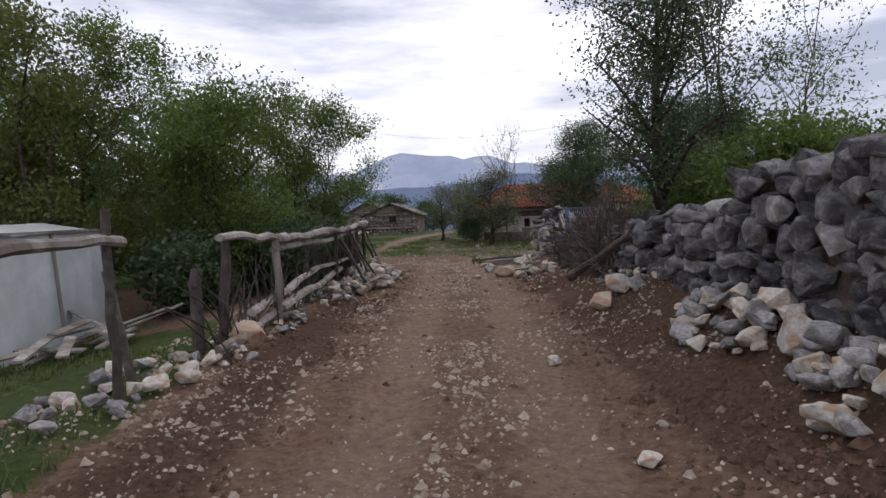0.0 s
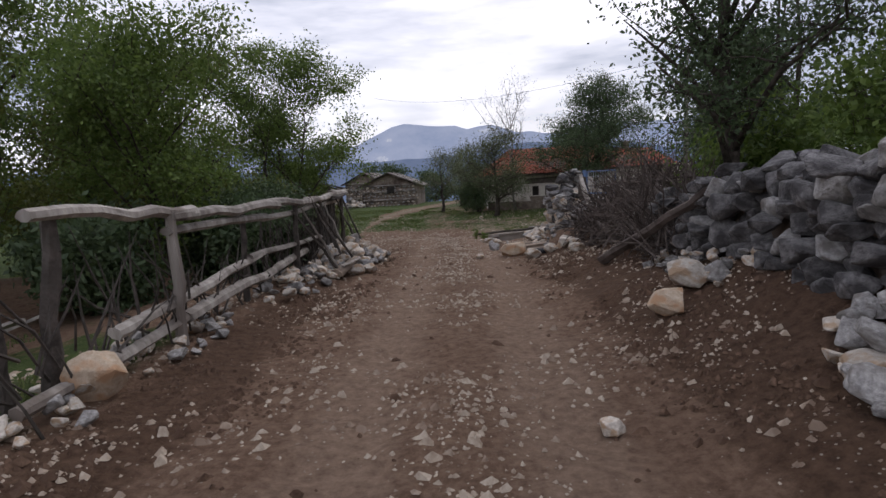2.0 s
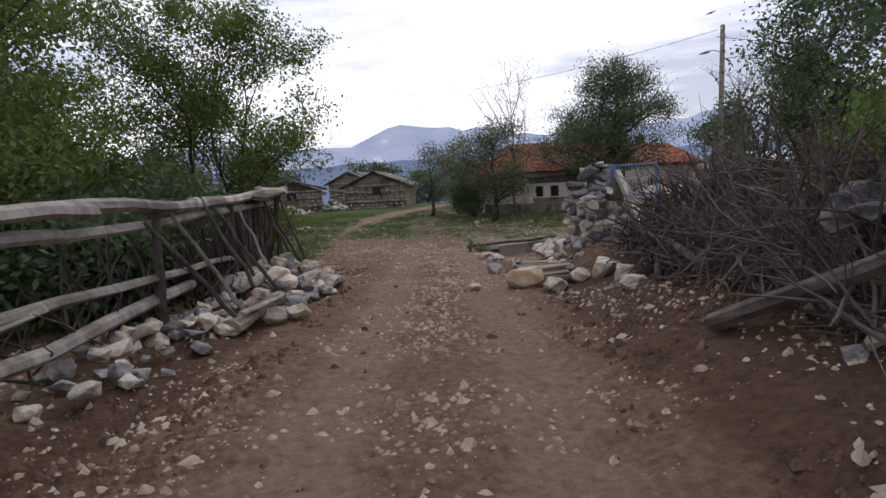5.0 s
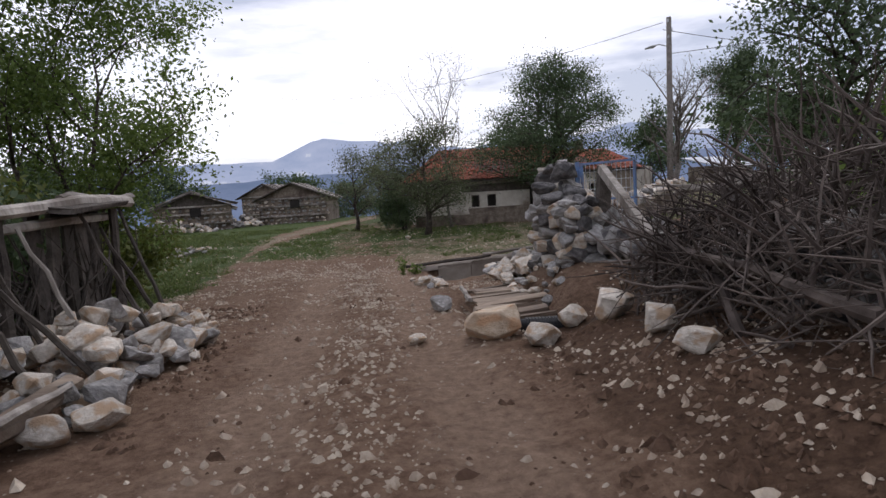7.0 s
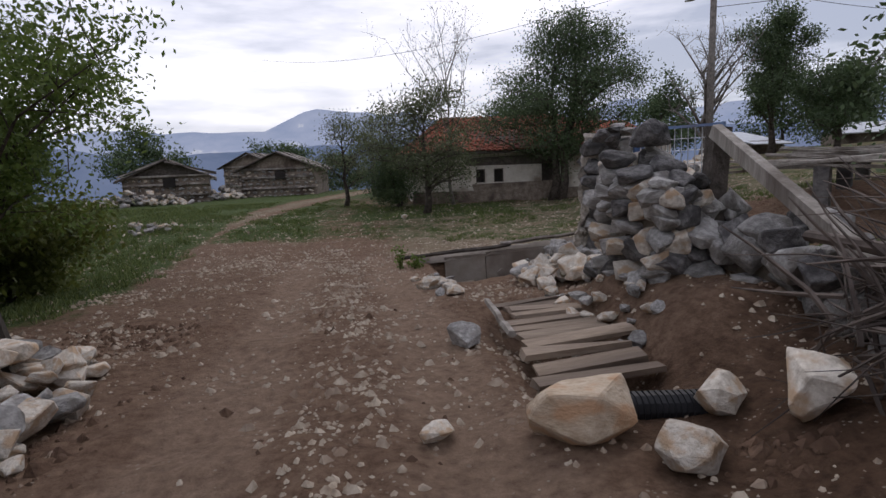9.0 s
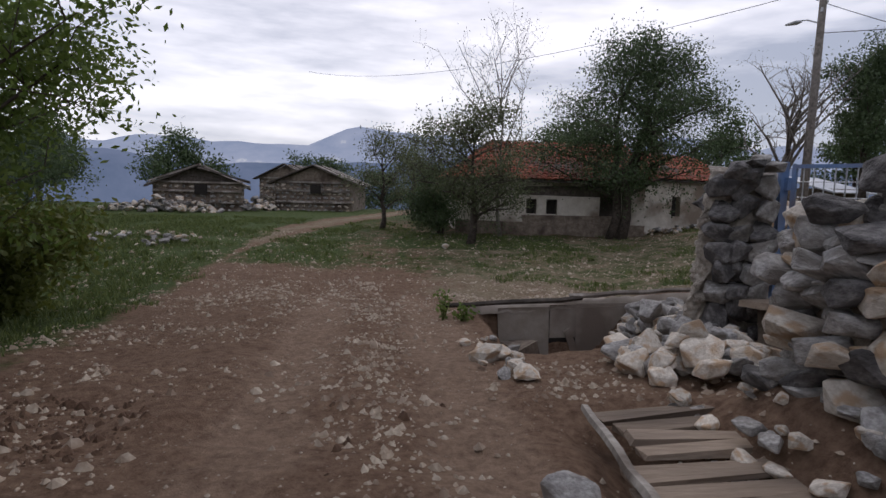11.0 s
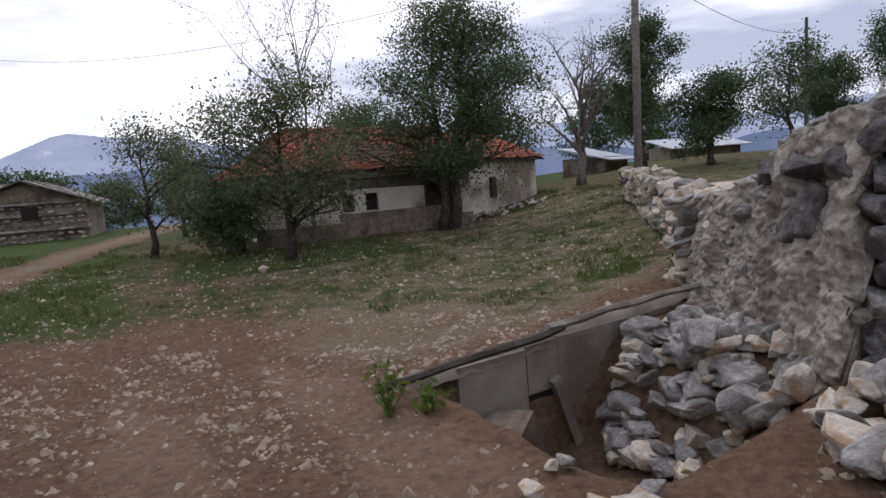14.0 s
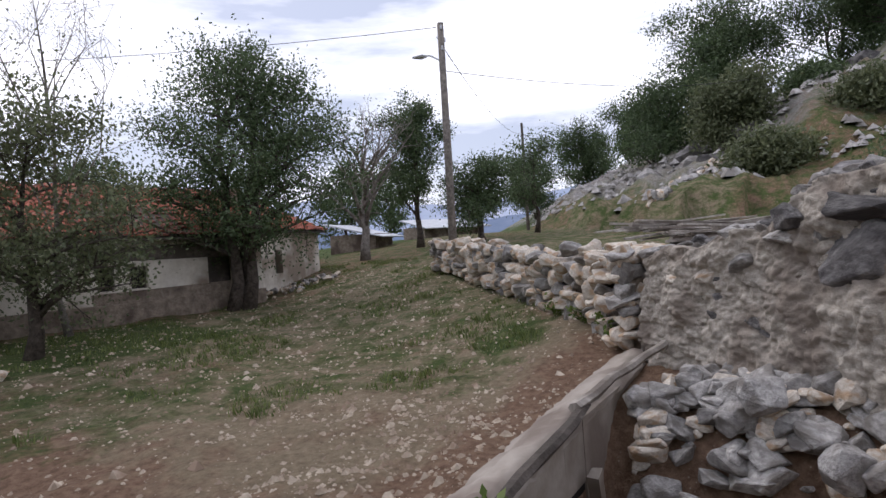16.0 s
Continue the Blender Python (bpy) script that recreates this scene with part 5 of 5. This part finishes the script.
for k, (x, y, h, r, mt, nm) in enumerate(((31.5, 21.5, 6.0, 3.4, LEAF_DARK, "tree"), (34.5, 22.5, 7.0, 3.8, LEAF_DARK, "tree"), (30.0, 24.5, 4.5, 2.6, LEAF_DARK, "tree"), (36, 16.5, 6.5, 3.4, LEAF_DARK, "tree"), (31, 14.0, 5.0, 2.6, LEAF_DARK, "tree"), (41, 32, 4.5, 2.4, LEAF_DARK, "tree"), (40, 36, 4.5, 2.2, LEAF_DARK, "tree"), (45, 30, 5, 2.6, LEAF_DARK, "tree"), (24, 15.8, 1.2, 1.1, LEAF_GREY, "shrub"), (21, 18.5, 1.0, 1.0, LEAF_GREY, "shrub"), (25.5, 20.3, 2.8, 1.4, LEAF_GREY, "tree"), (28, 17.8, 1.4, 1.2, LEAF_DARK, "shrub"))):
    tree(nm, "green tree on the rocky hillside" if nm == "tree" else "low green shrub on the rocky hillside", (x, y), h, r, mt, 160 + k, .1, 9000, .1, .06, 16, stems=2, group="hillside trees", clump=.4)
for k, (x, y, h, r) in enumerate(((-6, 58, 4, 3), (-14, 50, 4, 3), (-19, 44, 4.5, 3), (-24, 40, 5, 3.2), (3, 62, 4, 3), (12, 48, 5, 3), (20, 46, 5, 3), (27, 44, 5, 3), (-1.5, 66, 4, 3), (-30, 36, 5, 3.4), (34, 46, 5, 3))):
    tree("tree", "distant dark tree at the village edge", (x, y), h, r, LEAF_DARK, 180 + k, .12, 3000, .14, .12, 10, group="distant trees", clump=.35)

# hillside crags
rnd = random.Random(66)
for k in range(110):
    f_, w_ = rnd.uniform(22, 40), rnd.uniform(9, 24)
    x, y = -1 + .82 * f_ + .57 * w_, 16.8 + .57 * f_ - .82 * w_
    s = rnd.choice((.3, .45, .6, .8, 1.2))
    boulder((x, y, 0), (s * 1.3, s, s * .7), STONE if k % 3 else STONE_DARK, "grey limestone outcrop on the hillside", 300 + k, "hillside outcrops")
stone_wall("wall_terrace", "far terrace wall on the hillside", [(16.5, 21.2, 1.5, 2.2), (20.5, 21.0, 2.2, 2.9), (24, 19.6, 3.4, 4.2)], 9, [STONE, STONE_PALE], course=.25, length=.4)

# ---- gravel, grass, flowers ----
rs = np.random.RandomState(5)


def scatter_stones(name, label, x, y, s, mat, seed, lift=0.0):
    """Many small stones sunk in the soil, as one mesh."""
    r_ = np.random.RandomState(seed)
    base = np.array([(1, 0, 0), (.2, .95, 0), (-.9, .4, 0), (-.6, -.75, 0), (.45, -.85, 0), (.25, .1, .75), (-.3, -.15, .65)])
    faces = np.array([(0, 1, 5), (1, 2, 6), (1, 6, 5), (2, 3, 6), (3, 4, 6), (4, 5, 6), (4, 0, 5)])
    n = len(x)
    z = land(x, y) + fine_relief(x, y) + lift
    a = r_.uniform(0, 6.28, n)
    b = base[None] * r_.uniform(.65, 1.3, (n, 7, 1)) * s[:, None, None]
    v = np.stack([b[..., 0] * np.cos(a)[:, None] - b[..., 1] * np.sin(a)[:, None] * .75 + x[:, None], b[..., 0] * np.sin(a)[:, None] + b[..., 1] * np.cos(a)[:, None] * .75 + y[:, None], b[..., 2] + z[:, None] - s[:, None] * .12], -1)
    f = (faces[None] + 7 * np.arange(n)[:, None, None]).reshape(-1, 3)
    return tagged(new(name, mesh_arrays(name, v.reshape(-1, 3), f, mat)), label, "gravel", kind="stuff")


n = 85000
x, y = rs.uniform(-3.2, 3.6, n), rs.uniform(-1.5, 21, n)
c = .15 + .25 * np.sin(y * .16) - .9 * sstep(17, 30, y)
d = np.abs(x - c)
keep = rs.rand(n) < np.clip(.22 + .75 * np.exp(-(d / .3) ** 2) + .28 * sstep(.85, 1.2, d), 0, 1)
clus = np.array([noise.noise((a * .9, b * .9, 8.8)) for a, b in zip(x, y)])
keep &= rs.rand(n) < .5 + 1.5 * clus
keep &= ~((x > 1.3) & (y > 16) & (y < 18.5))
x, y = x[keep], y[keep]
scatter_stones("gravel", "loose pale gravel and pebbles on the dirt track", x, y, np.clip(rs.lognormal(-4.2, .6, len(x)), .004, .055), GRAVEL, 6)
n = 26000
x, y = rs.uniform(-2.1, 3.0, n), rs.uniform(-1.0, 15, n)
d = np.abs(x - .15 - .25 * np.sin(y * .16))
keep = rs.rand(n) < np.clip(.95 * sstep(1.0, 1.4, d) * (1 - .6 * sstep(1.7, 2.4, d)) + .03, 0, 1)
keep &= np.array([noise.noise((a * 1.3, b * 1.3, 2.2)) for a, b in zip(x, y)]) > -.12
keep &= ~((x > 1.2) & (y > 11.7))
scatter_stones("earth_clods", "crumbled brown earth clods along the track's edges", x[keep], y[keep], np.clip(rs.lognormal(-3.9, .55, keep.sum()), .008, .09), CLOD, 16)
n = 12000
x, y = rs.uniform(-7, 11, n), rs.uniform(18.4, 29, n)
keep = (y > 18.6) & (y < 27.5)
scatter_stones("gravel", "small white stones strewn over the rough meadow", x[keep], y[keep], np.clip(rs.lognormal(-4.05, .5, keep.sum()), .006, .07), GRAVEL, 7)

n = 5200
f_, w_ = rs.uniform(17, 42, n), rs.uniform(6.2, 24, n)
x, y = -1 + .82 * f_ + .57 * w_, 16.8 + .57 * f_ - .82 * w_
keep = np.array([noise.noise((a * .25, b * .25, 6.1)) for a, b in zip(x, y)]) > -.05
x, y = x[keep], y[keep]
scatter_stones("scree", "grey limestone scree and ledges on the hillside", x, y, np.clip(rs.lognormal(-1.9, .5, len(x)), .05, .34), STONE, 9, crag_relief(x, y))


def blades(name, label, x, y, height, mat, seed, per=5):
    """Tufts of narrow bent blades."""
    r_ = np.random.RandomState(seed)
    x, y, height = np.repeat(x, per) + r_.normal(0, .03, len(x) * per), np.repeat(y, per) + r_.normal(0, .03, len(y) * per), np.repeat(height, per)
    z = land(x, y) - .01
    a, h = r_.uniform(0, 6.28, len(x)), height * r_.uniform(.5, 1.2, len(x))
    lx, ly = np.cos(a) * h * .45, np.sin(a) * h * .45
    wx, wy = -np.sin(a) * .006 * (1 + h * 4), np.cos(a) * .006 * (1 + h * 4)
    v = np.stack([np.stack([x - wx, y - wy, z], -1), np.stack([x + wx, y + wy, z], -1), np.stack([x + lx * .4 + wx * .7, y + ly * .4 + wy * .7, z + h * .65], -1), np.stack([x + lx, y + ly, z + h], -1)], 1).reshape(-1, 3)
    i = np.arange(len(x))[:, None] * 4
    f = np.concatenate([i + [0, 1, 2], i + [0, 2, 3]], 1).reshape(-1, 3)
    return tagged(new(name, mesh_arrays(name, v, f, mat)), label, "grass", kind="stuff")


n = 60000
x, y = rs.uniform(-11, 12, n), rs.uniform(0, 32, n)
g = turf_mask(x, y)
gn = np.array([noise.noise((a * 1.1, b * 1.1, 4.4)) for a, b in zip(x, y)])
keep = (g + gn * .6 > .56) & ~((x > 1.4) & (x < 4.6) & (y > 15.5) & (y < 18.6))
blades("grass", "short green grass on verges and meadow", x[keep], y[keep], .03 + .06 * g[keep] + .03 * rs.rand(keep.sum()), GRASS, 8)
# weeds by the beam and the wall foot
for k, (wx_, wy_, wh) in enumerate(((1.0, 18.05, .34), (5.1, 19.0, .35), (5.5, 19.4, .3), (6.0, 19.9, .25), (4.7, 18.75, .3), (1.2, 17.9, .2))):
    rnd = random.Random(500 + k)
    wd = thing("weed", "leafy green weed growing by the stones", "weed", "weeds", at=(wx_, wy_, ground_z(wx_, wy_) - .02))
    sh, tips = Shape(), []
    for j in range(7):
        e = Vector((rnd.gauss(0, .09), rnd.gauss(0, .09), wh * rnd.uniform(.6, 1.1)))
        sh.tube([(0, 0, 0), e * .5 + Vector((.01, 0, .02)), e], [.006, .005, .003], 4)
        tips += [tuple(e * q) for q in (.4, .6, .8, 1)]
    tagged(part("stem", sh, GRASS, wd), kind="stuff")
    v, f = leaves(tips, 90, .035, 600 + k, 0, .03)
    part("foliage", mesh_arrays("foliage", v, f, LEAF_FRESH), LEAF_FRESH, wd)
